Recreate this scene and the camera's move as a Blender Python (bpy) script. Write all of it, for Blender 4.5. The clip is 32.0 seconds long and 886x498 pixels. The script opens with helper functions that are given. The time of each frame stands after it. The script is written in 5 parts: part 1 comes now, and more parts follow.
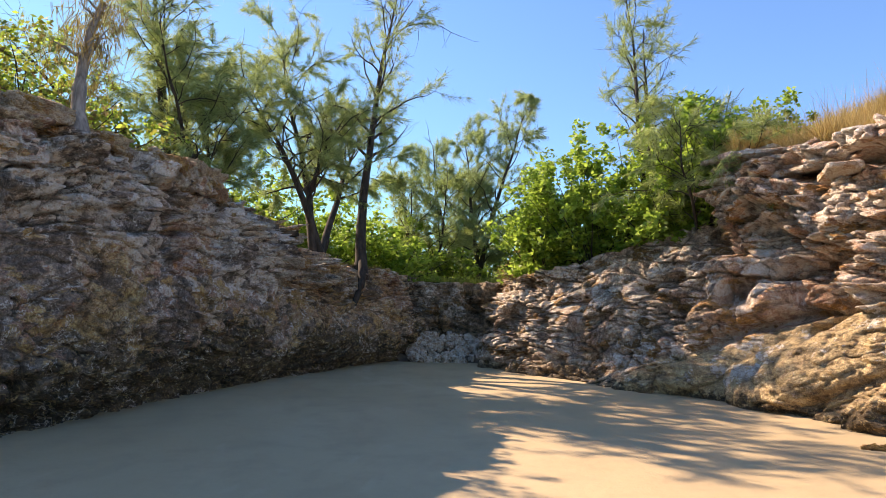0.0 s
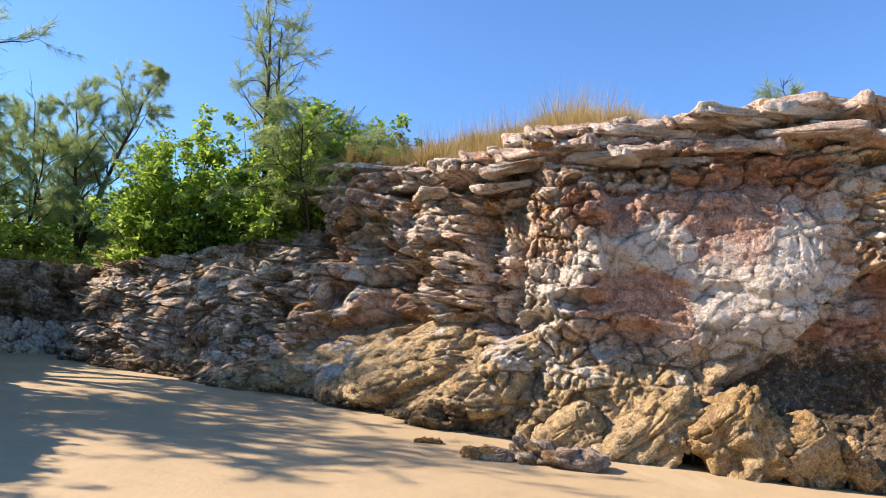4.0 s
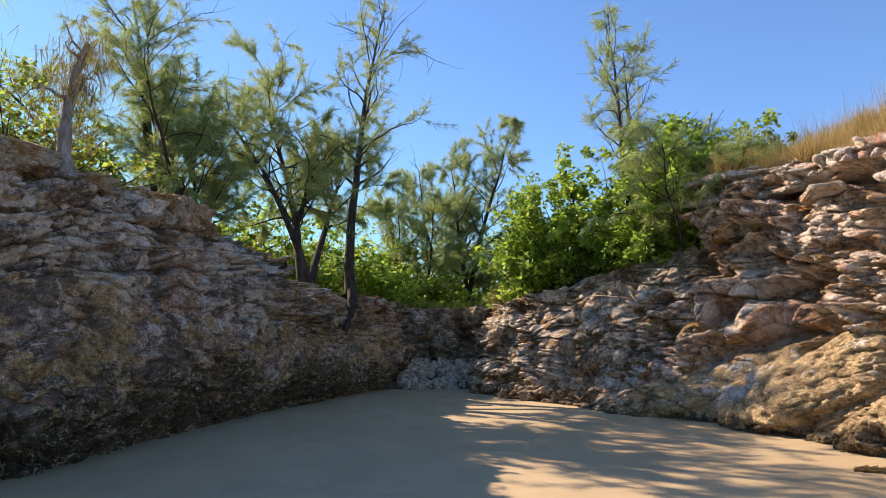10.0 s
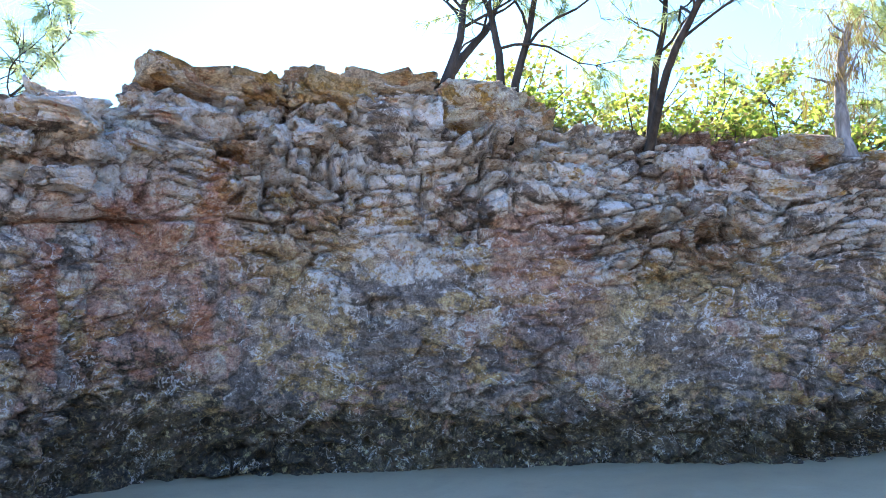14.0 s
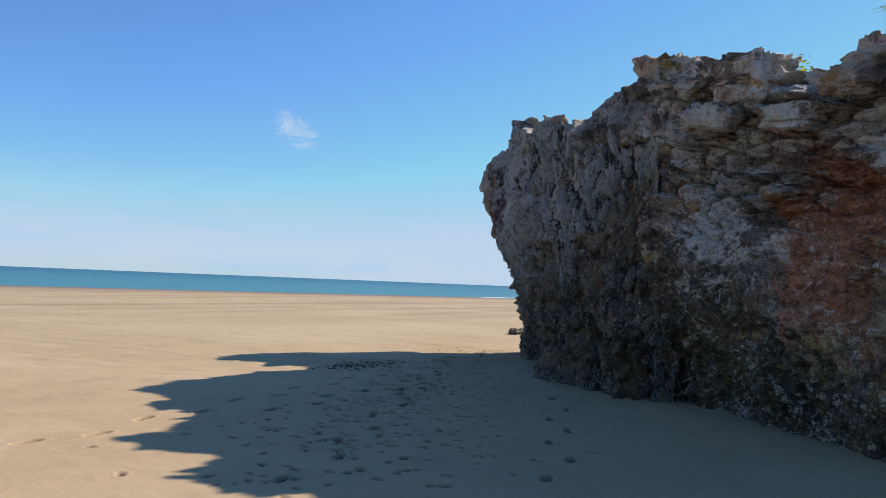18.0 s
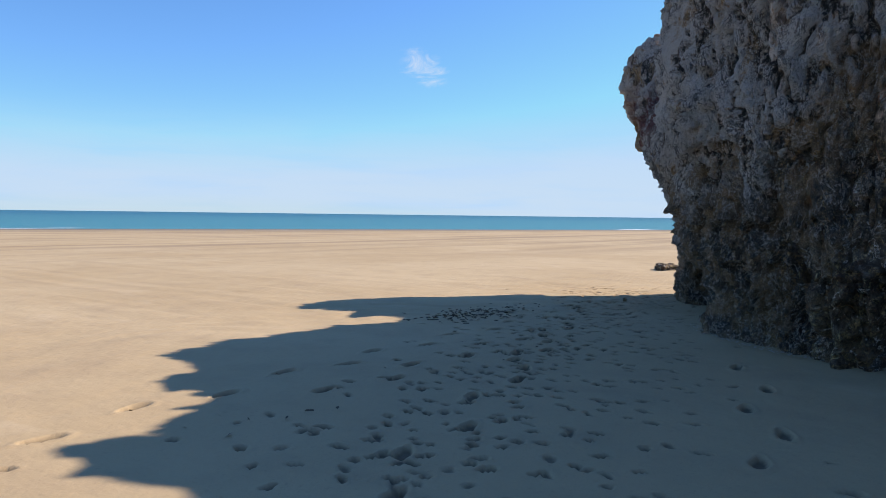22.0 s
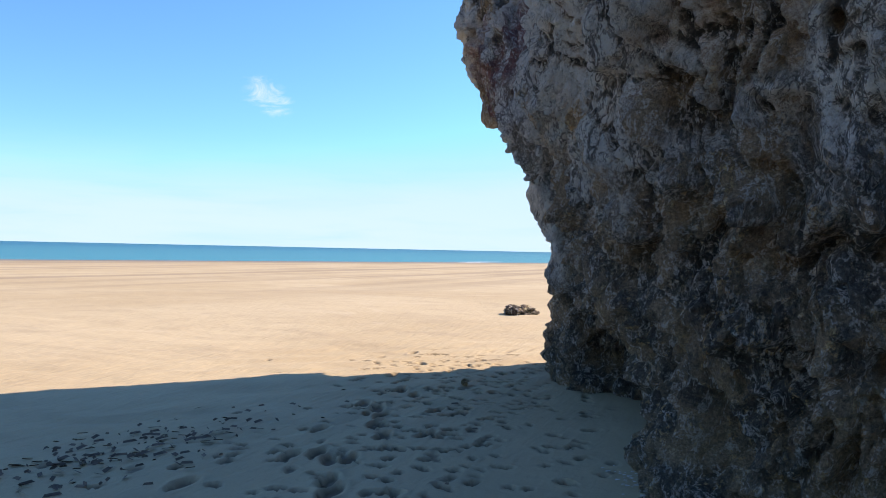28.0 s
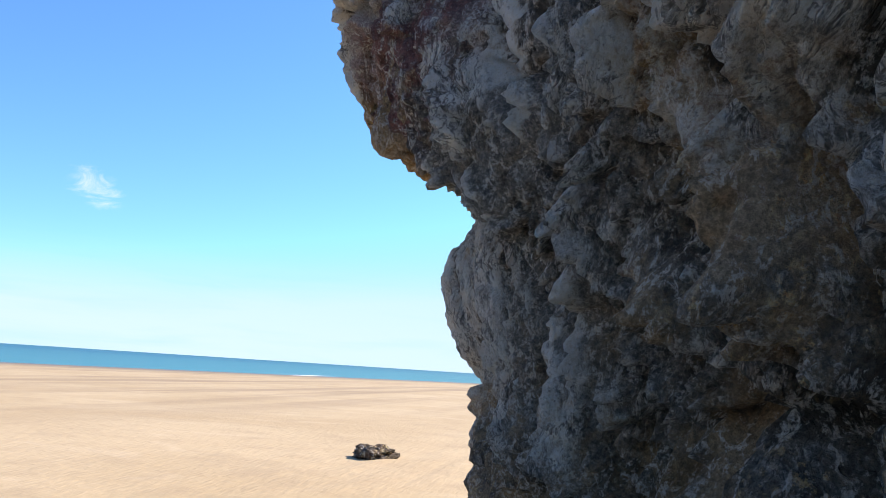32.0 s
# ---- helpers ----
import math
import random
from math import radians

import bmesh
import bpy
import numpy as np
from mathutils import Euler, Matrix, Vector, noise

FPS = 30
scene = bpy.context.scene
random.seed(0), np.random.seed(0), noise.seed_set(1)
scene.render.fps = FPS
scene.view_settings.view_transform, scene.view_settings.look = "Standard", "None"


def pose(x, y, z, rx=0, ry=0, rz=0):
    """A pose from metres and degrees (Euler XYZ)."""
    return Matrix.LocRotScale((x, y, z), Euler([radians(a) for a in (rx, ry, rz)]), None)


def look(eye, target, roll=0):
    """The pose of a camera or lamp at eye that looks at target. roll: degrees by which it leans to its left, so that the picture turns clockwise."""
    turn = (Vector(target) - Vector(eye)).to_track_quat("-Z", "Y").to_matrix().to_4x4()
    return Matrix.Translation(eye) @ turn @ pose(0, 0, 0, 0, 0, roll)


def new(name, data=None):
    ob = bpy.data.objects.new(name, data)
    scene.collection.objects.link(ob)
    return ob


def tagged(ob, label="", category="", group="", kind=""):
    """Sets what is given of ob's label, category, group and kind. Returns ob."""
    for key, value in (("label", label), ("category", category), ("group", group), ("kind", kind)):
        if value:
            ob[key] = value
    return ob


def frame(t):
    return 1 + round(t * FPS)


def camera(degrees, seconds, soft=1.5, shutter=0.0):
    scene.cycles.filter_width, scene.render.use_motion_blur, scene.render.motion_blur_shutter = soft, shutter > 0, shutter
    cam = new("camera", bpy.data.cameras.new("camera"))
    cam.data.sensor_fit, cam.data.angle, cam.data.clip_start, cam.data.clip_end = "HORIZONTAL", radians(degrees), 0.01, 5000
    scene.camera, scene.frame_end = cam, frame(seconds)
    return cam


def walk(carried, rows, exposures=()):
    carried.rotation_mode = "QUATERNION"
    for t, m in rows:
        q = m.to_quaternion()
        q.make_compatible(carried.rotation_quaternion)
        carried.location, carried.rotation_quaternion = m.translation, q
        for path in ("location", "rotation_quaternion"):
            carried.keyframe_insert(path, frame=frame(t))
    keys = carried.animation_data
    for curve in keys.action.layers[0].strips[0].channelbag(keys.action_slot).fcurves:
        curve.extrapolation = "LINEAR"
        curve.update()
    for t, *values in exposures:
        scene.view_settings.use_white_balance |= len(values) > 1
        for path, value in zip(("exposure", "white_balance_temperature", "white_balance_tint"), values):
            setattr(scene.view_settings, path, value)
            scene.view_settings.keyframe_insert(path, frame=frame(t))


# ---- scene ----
cam = camera(63.8, 32.0, 0.6)
METRES, EYE, TILT, LEAN, TURN = 16.0, 1.6, 8.2, -1.37, 0.0
ROWS = [
    (0.0, 0.0, 0.0, 0.0, 0.0, 0.0, -0.0),
    (0.5, 0.0035, 0.001, -0.0004, -2.65, 0.14, -0.59),
    (1.0, 0.0062, 0.0011, 0.0007, -5.72, 0.16, -1.27),
    (1.5, 0.0083, 0.0022, 0.0014, -8.89, 0.08, -1.92),
    (2.0, 0.0118, 0.0026, 0.0, -11.86, 0.24, -2.52),
    (2.5, 0.0146, 0.0025, 0.0021, -14.88, 0.39, -3.09),
    (3.0, 0.0212, 0.0009, 0.0026, -18.73, 0.56, -3.91),
    (3.5, 0.0276, -0.0009, 0.0043, -23.68, 0.79, -4.94),
    (4.0, 0.0332, -0.0017, 0.0058, -28.97, 1.01, -5.94),
    (4.5, 0.0357, -0.0003, 0.0065, -34.26, 1.23, -6.73),
    (6.5, 0.0421, 0.0016, 0.0078, -44.3, 1.45, -7.38),
    (7.0, 0.035, 0.0026, 0.0079, -41.7, 1.32, -6.45),
    (7.5, 0.0282, 0.0024, 0.0086, -37.35, 1.03, -5.34),
    (8.0, 0.0212, 0.0023, 0.0111, -30.48, 0.78, -3.79),
    (8.5, 0.0093, 0.002, 0.0088, -22.45, 1.15, -2.1),
    (9.0, 0.0064, -0.0015, 0.0123, -14.62, 1.24, -0.65),
    (9.5, 0.0022, -0.0017, 0.0138, -7.72, 1.25, 0.43),
    (10.0, -0.0018, -0.0022, 0.0136, -0.99, 1.51, 1.47),
    (10.5, -0.0061, -0.0042, 0.0153, 4.97, 1.96, 2.31),
    (11.0, -0.0102, -0.0058, 0.017, 10.52, 2.53, 3.16),
    (11.5, -0.0147, -0.0082, 0.0185, 16.77, 3.13, 3.94),
    (12.0, -0.0162, -0.012, 0.0188, 22.9, 3.68, 4.62),
    (12.5, -0.0202, -0.0147, 0.0187, 30.19, 4.01, 4.96),
    (13.0, -0.0261, -0.0214, 0.0187, 37.93, 4.33, 5.43),
    (13.5, -0.0355, -0.0291, 0.0177, 45.57, 4.45, 5.8),
    (14.0, -0.0471, -0.0394, 0.0164, 53.6, 4.42, 6.22),
    (14.5, -0.0531, -0.0486, 0.0168, 62.53, 4.48, 6.54),
    (15.0, -0.0559, -0.0586, 0.0172, 72.49, 5.07, 6.82),
    (15.5, -0.0558, -0.0675, 0.0181, 83.46, 5.92, 6.42),
    (17.5, -0.0497, -0.0685, 0.0138, 114.12, 8.18, 4.62),
    (18.0, -0.0506, -0.0692, 0.0137, 118.04, 7.81, 4.32),
    (18.5, -0.0585, -0.0726, 0.0116, 121.13, 6.44, 3.95),
    (19.0, -0.0766, -0.0826, 0.011, 123.14, 4.04, 3.93),
    (19.5, -0.0983, -0.0919, 0.0101, 124.49, 2.68, 4.02),
    (20.0, -0.12, -0.1026, 0.0131, 125.35, 2.75, 4.25),
    (20.5, -0.1439, -0.1168, 0.0168, 125.77, 3.26, 4.45),
    (21.0, -0.1706, -0.1295, 0.0182, 126.78, 3.48, 4.49),
    (21.5, -0.196, -0.1424, 0.0193, 127.81, 3.41, 4.64),
    (22.0, -0.2214, -0.1566, 0.0226, 128.79, 3.45, 4.84),
    (22.5, -0.248, -0.1707, 0.0247, 129.78, 3.72, 4.78),
    (23.0, -0.2743, -0.1844, 0.0258, 129.36, 4.3, 4.47),
    (23.5, -0.3006, -0.1962, 0.0274, 129.32, 4.72, 4.11),
    (24.0, -0.3297, -0.2075, 0.0297, 129.25, 5.3, 4.02),
    (24.5, -0.3601, -0.2208, 0.0306, 128.57, 6.04, 3.87),
    (25.0, -0.3912, -0.2326, 0.031, 127.82, 6.91, 3.64),
    (25.5, -0.421, -0.2448, 0.0333, 125.08, 7.61, 3.82),
    (27.5, -0.5362, -0.2967, 0.0411, 117.31, 6.49, 5.41),
    (28.0, -0.5648, -0.3085, 0.0438, 116.36, 4.92, 5.55),
    (28.5, -0.5932, -0.3237, 0.0461, 114.98, 3.6, 5.68),
    (29.0, -0.6198, -0.3369, 0.0468, 115.22, 3.39, 5.58),
    (29.5, -0.6453, -0.3536, 0.0493, 114.91, 3.8, 5.46),
    (30.0, -0.671, -0.3697, 0.0543, 112.79, 4.97, 5.31),
    (30.5, -0.6993, -0.381, 0.0574, 109.57, 6.85, 4.82),
    (31.0, -0.7246, -0.3928, 0.0606, 106.42, 8.93, 4.63),
    (31.5, -0.7476, -0.4038, 0.0649, 104.77, 11.29, 4.25),
    (32.0, -0.7722, -0.4126, 0.0692, 102.87, 12.9, 4.07),
]
EXPOSURES = [(0.0, 1.24, 8100, 20), (1.5, 1.08, 7700, 19), (2.5, 1.06, 7350, 17), (4.5, 1.0, 7000, 16), (8.5, 1.0, 7000, 16), (10.5, 0.92, 7800, 20), (12.0, 1.3, 7700, 22), (13.0, 2.0, 7000, 23), (15.5, 2.6, 6200, 13), (17.3, 0.3, 6700, 13), (19.0, 0.4, 6600, 13), (23.0, 0.5, 6600, 14), (25.5, 0.66, 6600, 14), (27.5, 0.84, 6600, 14), (32.0, 0.92, 6600, 14)]
walk(cam, [(t, pose(0, 0, EYE, TILT, LEAN, TURN) @ pose(METRES * x, METRES * y, METRES * z, 90 + pitch, roll, yaw)) for t, x, y, z, yaw, pitch, roll in ROWS], EXPOSURES)

# ---- daylight ----
SUN_AZ, SUN_EL = radians(60.0), radians(36.5)      # turned left from +y, height
to_sun = Vector((-math.sin(SUN_AZ) * math.cos(SUN_EL), math.cos(SUN_AZ) * math.cos(SUN_EL), math.sin(SUN_EL)))
sun_data = bpy.data.lights.new("sun", "SUN")
sun_data.energy, sun_data.angle, sun_data.color = 4.9, radians(0.53), (1.0, 0.89, 0.76)
sun = new("sun", sun_data)
sun.matrix_world = look((0, 0, 60), Vector((0, 0, 60)) - to_sun)


class Nodes:
    """Short hand for building a node tree."""

    def __init__(self, tree):
        self.tree = tree
        tree.nodes.clear()

    def add(self, kind, inputs=(), operation="", attribute_name=""):
        n = self.tree.nodes.new(kind)
        if operation:
            n.operation = operation
        if attribute_name:
            n.attribute_name = attribute_name
        for k, v in dict(inputs).items():
            self.put(n, k, v)
        return n

    def put(self, n, k, v):
        if isinstance(v, bpy.types.NodeSocket):
            self.tree.links.new(v, n.inputs[k])
        elif isinstance(v, bpy.types.Node):
            self.tree.links.new(v.outputs[0], n.inputs[k])
        else:
            n.inputs[k].default_value = v

    def math(self, op, a, b=0.0, clamp=False):
        n = self.add("ShaderNodeMath", {0: a, 1: b}, operation=op)
        n.use_clamp = clamp
        return n.outputs[0]

    def mix(self, f, a, b, blend="MIX"):
        n = self.add("ShaderNodeMix")
        n.data_type, n.blend_type = "RGBA", blend
        self.put(n, 0, f)
        self.put(n, 6, a if not isinstance(a, tuple) else (*a[:3], 1))
        self.put(n, 7, b if not isinstance(b, tuple) else (*b[:3], 1))
        return n.outputs[2]

    def step(self, v, lo, hi):
        n = self.add("ShaderNodeMapRange", {0: v, 1: lo, 2: hi})
        n.interpolation_type = "SMOOTHSTEP"
        return n.outputs[0]

    def noise(self, vec, scale, detail=4.0, rough=0.55, distort=0.0):
        n = self.add("ShaderNodeTexNoise", {"Vector": vec, "Scale": scale, "Detail": detail, "Roughness": rough, "Distortion": distort})
        return n.outputs[0]

    def voronoi(self, vec, scale, feature="F1", out=0):
        n = self.add("ShaderNodeTexVoronoi", {"Vector": vec, "Scale": scale})
        n.feature = feature
        return n.outputs[out]

    def ramp(self, v, stops):
        n = self.add("ShaderNodeValToRGB", {0: v})
        e = n.color_ramp.elements
        while len(e) < len(stops):
            e.new(0.5)
        for el, (p, c) in zip(e, stops):
            el.position, el.color = p, (*c, 1)
        return n.outputs[0]

    def scaled(self, vec, s):
        n = self.add("ShaderNodeVectorMath", {0: vec, 1: s}, operation="MULTIPLY")
        return n.outputs[0]


world = bpy.data.worlds.new("sky")
scene.world = world
world.use_nodes = True
W = Nodes(world.node_tree)
sky = W.add("ShaderNodeTexSky")
sky.sky_type, sky.sun_disc, sky.sun_elevation, sky.sun_rotation = "NISHITA", False, SUN_EL, -SUN_AZ
sky.altitude, sky.air_density, sky.dust_density, sky.ozone_density = 0.0, 1.0, 0.08, 3.0
way = W.add("ShaderNodeTexCoord").outputs["Generated"]


def cloud_patch(direction, width, height, seed):
    """A wisp of cloud round one direction of the sky: 0 to 1."""
    d = Vector(direction).normalized()
    side = d.cross(Vector((0, 0, 1))).normalized()
    up = side.cross(d)
    u = W.add("ShaderNodeVectorMath", {0: way, 1: side}, operation="DOT_PRODUCT").outputs["Value"]
    v = W.add("ShaderNodeVectorMath", {0: way, 1: up}, operation="DOT_PRODUCT").outputs["Value"]
    f = W.add("ShaderNodeVectorMath", {0: way, 1: d}, operation="DOT_PRODUCT").outputs["Value"]
    v = W.math("ADD", v, W.math("MULTIPLY", u, 0.25))
    r2 = W.math("ADD", W.math("POWER", W.math("ABSOLUTE", W.math("DIVIDE", u, width)), 2.0), W.math("POWER", W.math("ABSOLUTE", W.math("DIVIDE", v, height)), 2.0))
    fade = W.step(r2, 1.0, 0.0)
    moved = W.add("ShaderNodeVectorMath", {0: W.scaled(way, (1, 1, 2.0)), 1: (seed, 0, 0)}, operation="ADD").outputs[0]
    fluff = W.noise(moved, 17.0, 8.0, 0.66, 1.4)
    body = W.step(W.math("ADD", fluff, W.math("MULTIPLY", fade, 0.30)), 0.60, 1.0)
    return W.math("MULTIPLY", W.math("MULTIPLY", body, fade), W.step(f, 0.5, 0.7))


mist = W.step(W.add("ShaderNodeSeparateXYZ", {0: way}).outputs["Z"], 0.16, 0.0)
streak = W.noise(W.scaled(way, (3, 3, 26)), 1.6, 5.0, 0.55, 0.3)
mist = W.math("MULTIPLY", mist, W.step(streak, 0.15, 0.62))
puff = W.math("MULTIPLY", mist, 0.58)
fluffy = cloud_patch((-0.745, -0.635, 0.200), 0.050, 0.032, 0.0)
puff = W.math("MAXIMUM", puff, W.math("MULTIPLY", cloud_patch((-0.88, -0.46, 0.085), 0.07, 0.014, 5.0), 0.5))
clear = W.mix(1.0, sky.outputs[0], (0.63, 0.97, 1.30), "MULTIPLY")
clear = W.mix(1.0, clear, (3.2, 4.8, 6.6), "DARKEN")
air = W.mix(puff, clear, (4.3, 5.2, 5.9))
air = W.mix(W.math("MULTIPLY", fluffy, 0.7), air, (5.8, 6.0, 6.3))
back = W.add("ShaderNodeBackground", {0: air, 1: 0.105})
W.add("ShaderNodeOutputWorld", {0: back})


# ---- materials ----
def material(name):
    m = bpy.data.materials.new(name)
    m.use_nodes = True
    n = Nodes(m.node_tree)
    bsdf = n.add("ShaderNodeBsdfPrincipled")
    n.add("ShaderNodeOutputMaterial", {0: bsdf})
    return m, n, bsdf


def bump(n, bsdf, height, strength, distance):
    b = n.add("ShaderNodeBump", {"Strength": strength, "Distance": distance, "Height": height})
    n.put(bsdf, "Normal", b)


def rock_material(name, greys, pale, ochre, red, stain, pale_amount=0.5, ochre_amount=0.5, slate_amount=0.0, grit=1.0):
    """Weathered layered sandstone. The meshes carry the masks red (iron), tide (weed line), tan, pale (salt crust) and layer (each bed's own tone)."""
    m, n, bsdf = material(name)
    here = n.add("ShaderNodeTexCoord").outputs["Object"]
    p = n.add("ShaderNodeVectorMath", {0: here, 1: n.scaled(n.add("ShaderNodeObjectInfo").outputs["Random"], (9, 7, 5))}, operation="ADD").outputs[0]
    layer, iron, tide, sand, crust = [n.add("ShaderNodeAttribute", attribute_name=k).outputs["Fac"] for k in ("layer", "red", "tide", "tan", "pale")]
    n0 = n.noise(n.scaled(p, (1, 1, 1.3)), 0.55, 6.0, 0.6, 0.3)
    n1 = n.noise(p, 1.1, 9.0, 0.66, 0.15)
    n2 = n.noise(n.scaled(p, (1, 1, 1.5)), 3.2, 10.0, 0.72, 0.1)
    n3 = n.noise(p, 11.0, 8.0, 0.72)
    n4 = n.noise(n.scaled(p, (1, 1, 2.0)), 1.5, 8.0, 0.66, 0.3)
    n5 = n.noise(n.scaled(p, (1.3, 1.3, 0.6)), 2.0, 8.0, 0.68, 0.2)
    grain = n.noise(p, 38.0, 6.0, 0.78)
    tone = n.math("ADD", n.math("MULTIPLY", n1, 0.50), n.math("MULTIPLY", layer, 0.50))
    col = n.ramp(tone, [(0.28, greys[0]), (0.44, greys[1]), (0.56, greys[2]), (0.70, greys[3])])
    plum = n.math("MULTIPLY", n.step(n5, 0.52, 0.58), 0.75)
    col = n.mix(plum, col, tuple(0.5 * a + 0.5 * b for a, b in zip(red, greys[1])))
    och = n.math("MULTIPLY", n.step(n4, 0.62 - 0.2 * ochre_amount, 0.65 - 0.2 * ochre_amount), n.step(n3, 0.30, 0.46))
    col = n.mix(n.math("MULTIPLY", och, n.step(n0, 0.36, 0.46)), col, n.mix(n.step(n2, 0.35, 0.65), ochre, tuple(c * 0.6 for c in ochre)))
    col = n.mix(sand, col, n.mix(n.step(n2, 0.40, 0.62), stain, tuple(c * 0.66 for c in stain)))
    broad = n.noise(n.scaled(p, (1, 1, 1.25)), 1.9, 8.0, 0.66, 0.1)
    want = n.math("ADD", n.math("ADD", n.math("MULTIPLY", n2, 0.45), n.math("MULTIPLY", broad, 0.55)), n.math("ADD", n.math("MULTIPLY", n.math("SUBTRACT", n0, 0.5), 0.5), n.math("MULTIPLY", crust, 0.34)))
    whi = n.math("MULTIPLY", n.step(want, 0.72 - 0.25 * pale_amount, 0.755 - 0.25 * pale_amount), n.step(n3, 0.34, 0.50))
    col = n.mix(n.math("MULTIPLY", whi, 0.85), col, n.mix(n3, tuple(c * 0.8 for c in pale), pale))
    specks = n.step(n3, 0.60, 0.66)
    col = n.mix(n.math("MULTIPLY", specks, 0.30), col, pale)
    tiny = n.noise(p, 27.0, 6.0, 0.7)
    col = n.mix(n.math("MULTIPLY", n.step(tiny, 0.58, 0.66), 0.3), col, pale)
    col = n.mix(n.math("MULTIPLY", n.step(tiny, 0.42, 0.34), 0.6), col, tuple(c * 0.45 for c in greys[1]))
    slate = n.noise(n.scaled(p, (1, 1, 1.6)), 0.9, 7.0, 0.6, 0.4)
    col = n.mix(n.math("MULTIPLY", n.step(slate, 0.53, 0.57), slate_amount), col, n.mix(n.step(n2, 0.4, 0.6), tuple(c * 1.5 for c in greys[0]), tuple(c * 0.9 for c in greys[0])))
    # joints and gaps between beds are coloured darker
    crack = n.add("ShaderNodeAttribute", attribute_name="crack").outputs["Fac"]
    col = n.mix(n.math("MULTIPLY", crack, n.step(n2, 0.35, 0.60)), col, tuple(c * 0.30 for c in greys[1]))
    rr = n.math("MULTIPLY", iron, n.step(n3, 0.30, 0.48))
    col = n.mix(rr, col, n.mix(n.step(n2, 0.35, 0.65), red, tuple(c * 0.6 for c in red)))
    weed = n.step(n.math("ADD", tide, n.math("MULTIPLY", n.math("SUBTRACT", n2, 0.5), 1.5)), 0.38, 0.58)
    weedcol = n.mix(n.math("MULTIPLY", n.step(n3, 0.50, 0.60), n.step(tiny, 0.42, 0.55)), n.mix(n.step(n1, 0.4, 0.6), (0.055, 0.042, 0.031), (0.14, 0.098, 0.058)), (0.38, 0.28, 0.135))
    col = n.mix(n.math("MULTIPLY", weed, 0.9), col, weedcol)
    if slate_amount:
        vein = n.step(n.math("ABSOLUTE", n.math("SUBTRACT", n.noise(p, 2.6, 9.0, 0.66, 0.6), 0.5)), 0.020, 0.006)
        vein = n.math("MULTIPLY", n.math("MULTIPLY", vein, n.step(broad, 0.46, 0.56)), n.step(n3, 0.40, 0.54))
        col = n.mix(n.math("MULTIPLY", vein, 0.85), col, pale)
        fleck = n.math("MULTIPLY", n.step(n.noise(p, 6.5, 5.0, 0.6, 0.4), 0.60, 0.64), n.step(tiny, 0.40, 0.52))
        col = n.mix(n.math("MULTIPLY", n.math("MULTIPLY", fleck, weed), 0.8), col, (0.62, 0.50, 0.27))
        grains = n.math("MULTIPLY", n.step(n.noise(p, 20.0, 5.0, 0.7), 0.60, 0.66), n.step(n1, 0.48, 0.58))
        col = n.mix(n.math("MULTIPLY", grains, 0.75), col, pale)
    mottle = n.noise(p, 9.5, 10.0, 0.82, 0.3)
    col = n.mix(0.8 * grit, col, n.mix(n.step(mottle, 0.38, 0.60), (0.15, 0.14, 0.13), (0.80, 0.80, 0.80)), "OVERLAY")
    col = n.mix(0.7 * grit, col, n.mix(n.step(grain, 0.3, 0.7), (0.15, 0.15, 0.15), (0.85, 0.85, 0.85)), "OVERLAY")
    n.put(bsdf, "Base Color", col)
    n.put(bsdf, "Roughness", n.add("ShaderNodeMapRange", {0: n3, 3: 0.70, 4: 0.98}).outputs[0])
    n.put(bsdf, "Specular IOR Level", 0.3)
    warp = n.scaled(n.add("ShaderNodeTexNoise", {"Vector": p, "Scale": 2.5, "Detail": 4.0}).outputs[1], (0.5, 0.5, 0.5))
    bent = n.add("ShaderNodeVectorMath", {0: n.scaled(p, (1, 1, 1.9)), 1: warp}, operation="ADD").outputs[0]
    cracks = n.step(n.voronoi(bent, 2.4, "DISTANCE_TO_EDGE"), 0.0, 0.05)
    h = n.math("ADD", n.math("MULTIPLY", n3, 1.0), n.math("MULTIPLY", n2, 1.6))
    h = n.math("ADD", h, n.math("MULTIPLY", cracks, 0.22))
    h = n.math("ADD", h, n.math("MULTIPLY", grain, 0.20))
    h = n.math("ADD", h, n.math("MULTIPLY", n.voronoi(p, 17.0), 0.45 * grit))
    h = n.math("ADD", h, n.math("MULTIPLY", tiny, 0.55 * grit))
    h = n.math("ADD", h, n.math("MULTIPLY", n.step(n.voronoi(p, 34.0), 0.10, 0.45), 0.25 * grit))
    bump(n, bsdf, h, 1.0, 0.08)
    return m


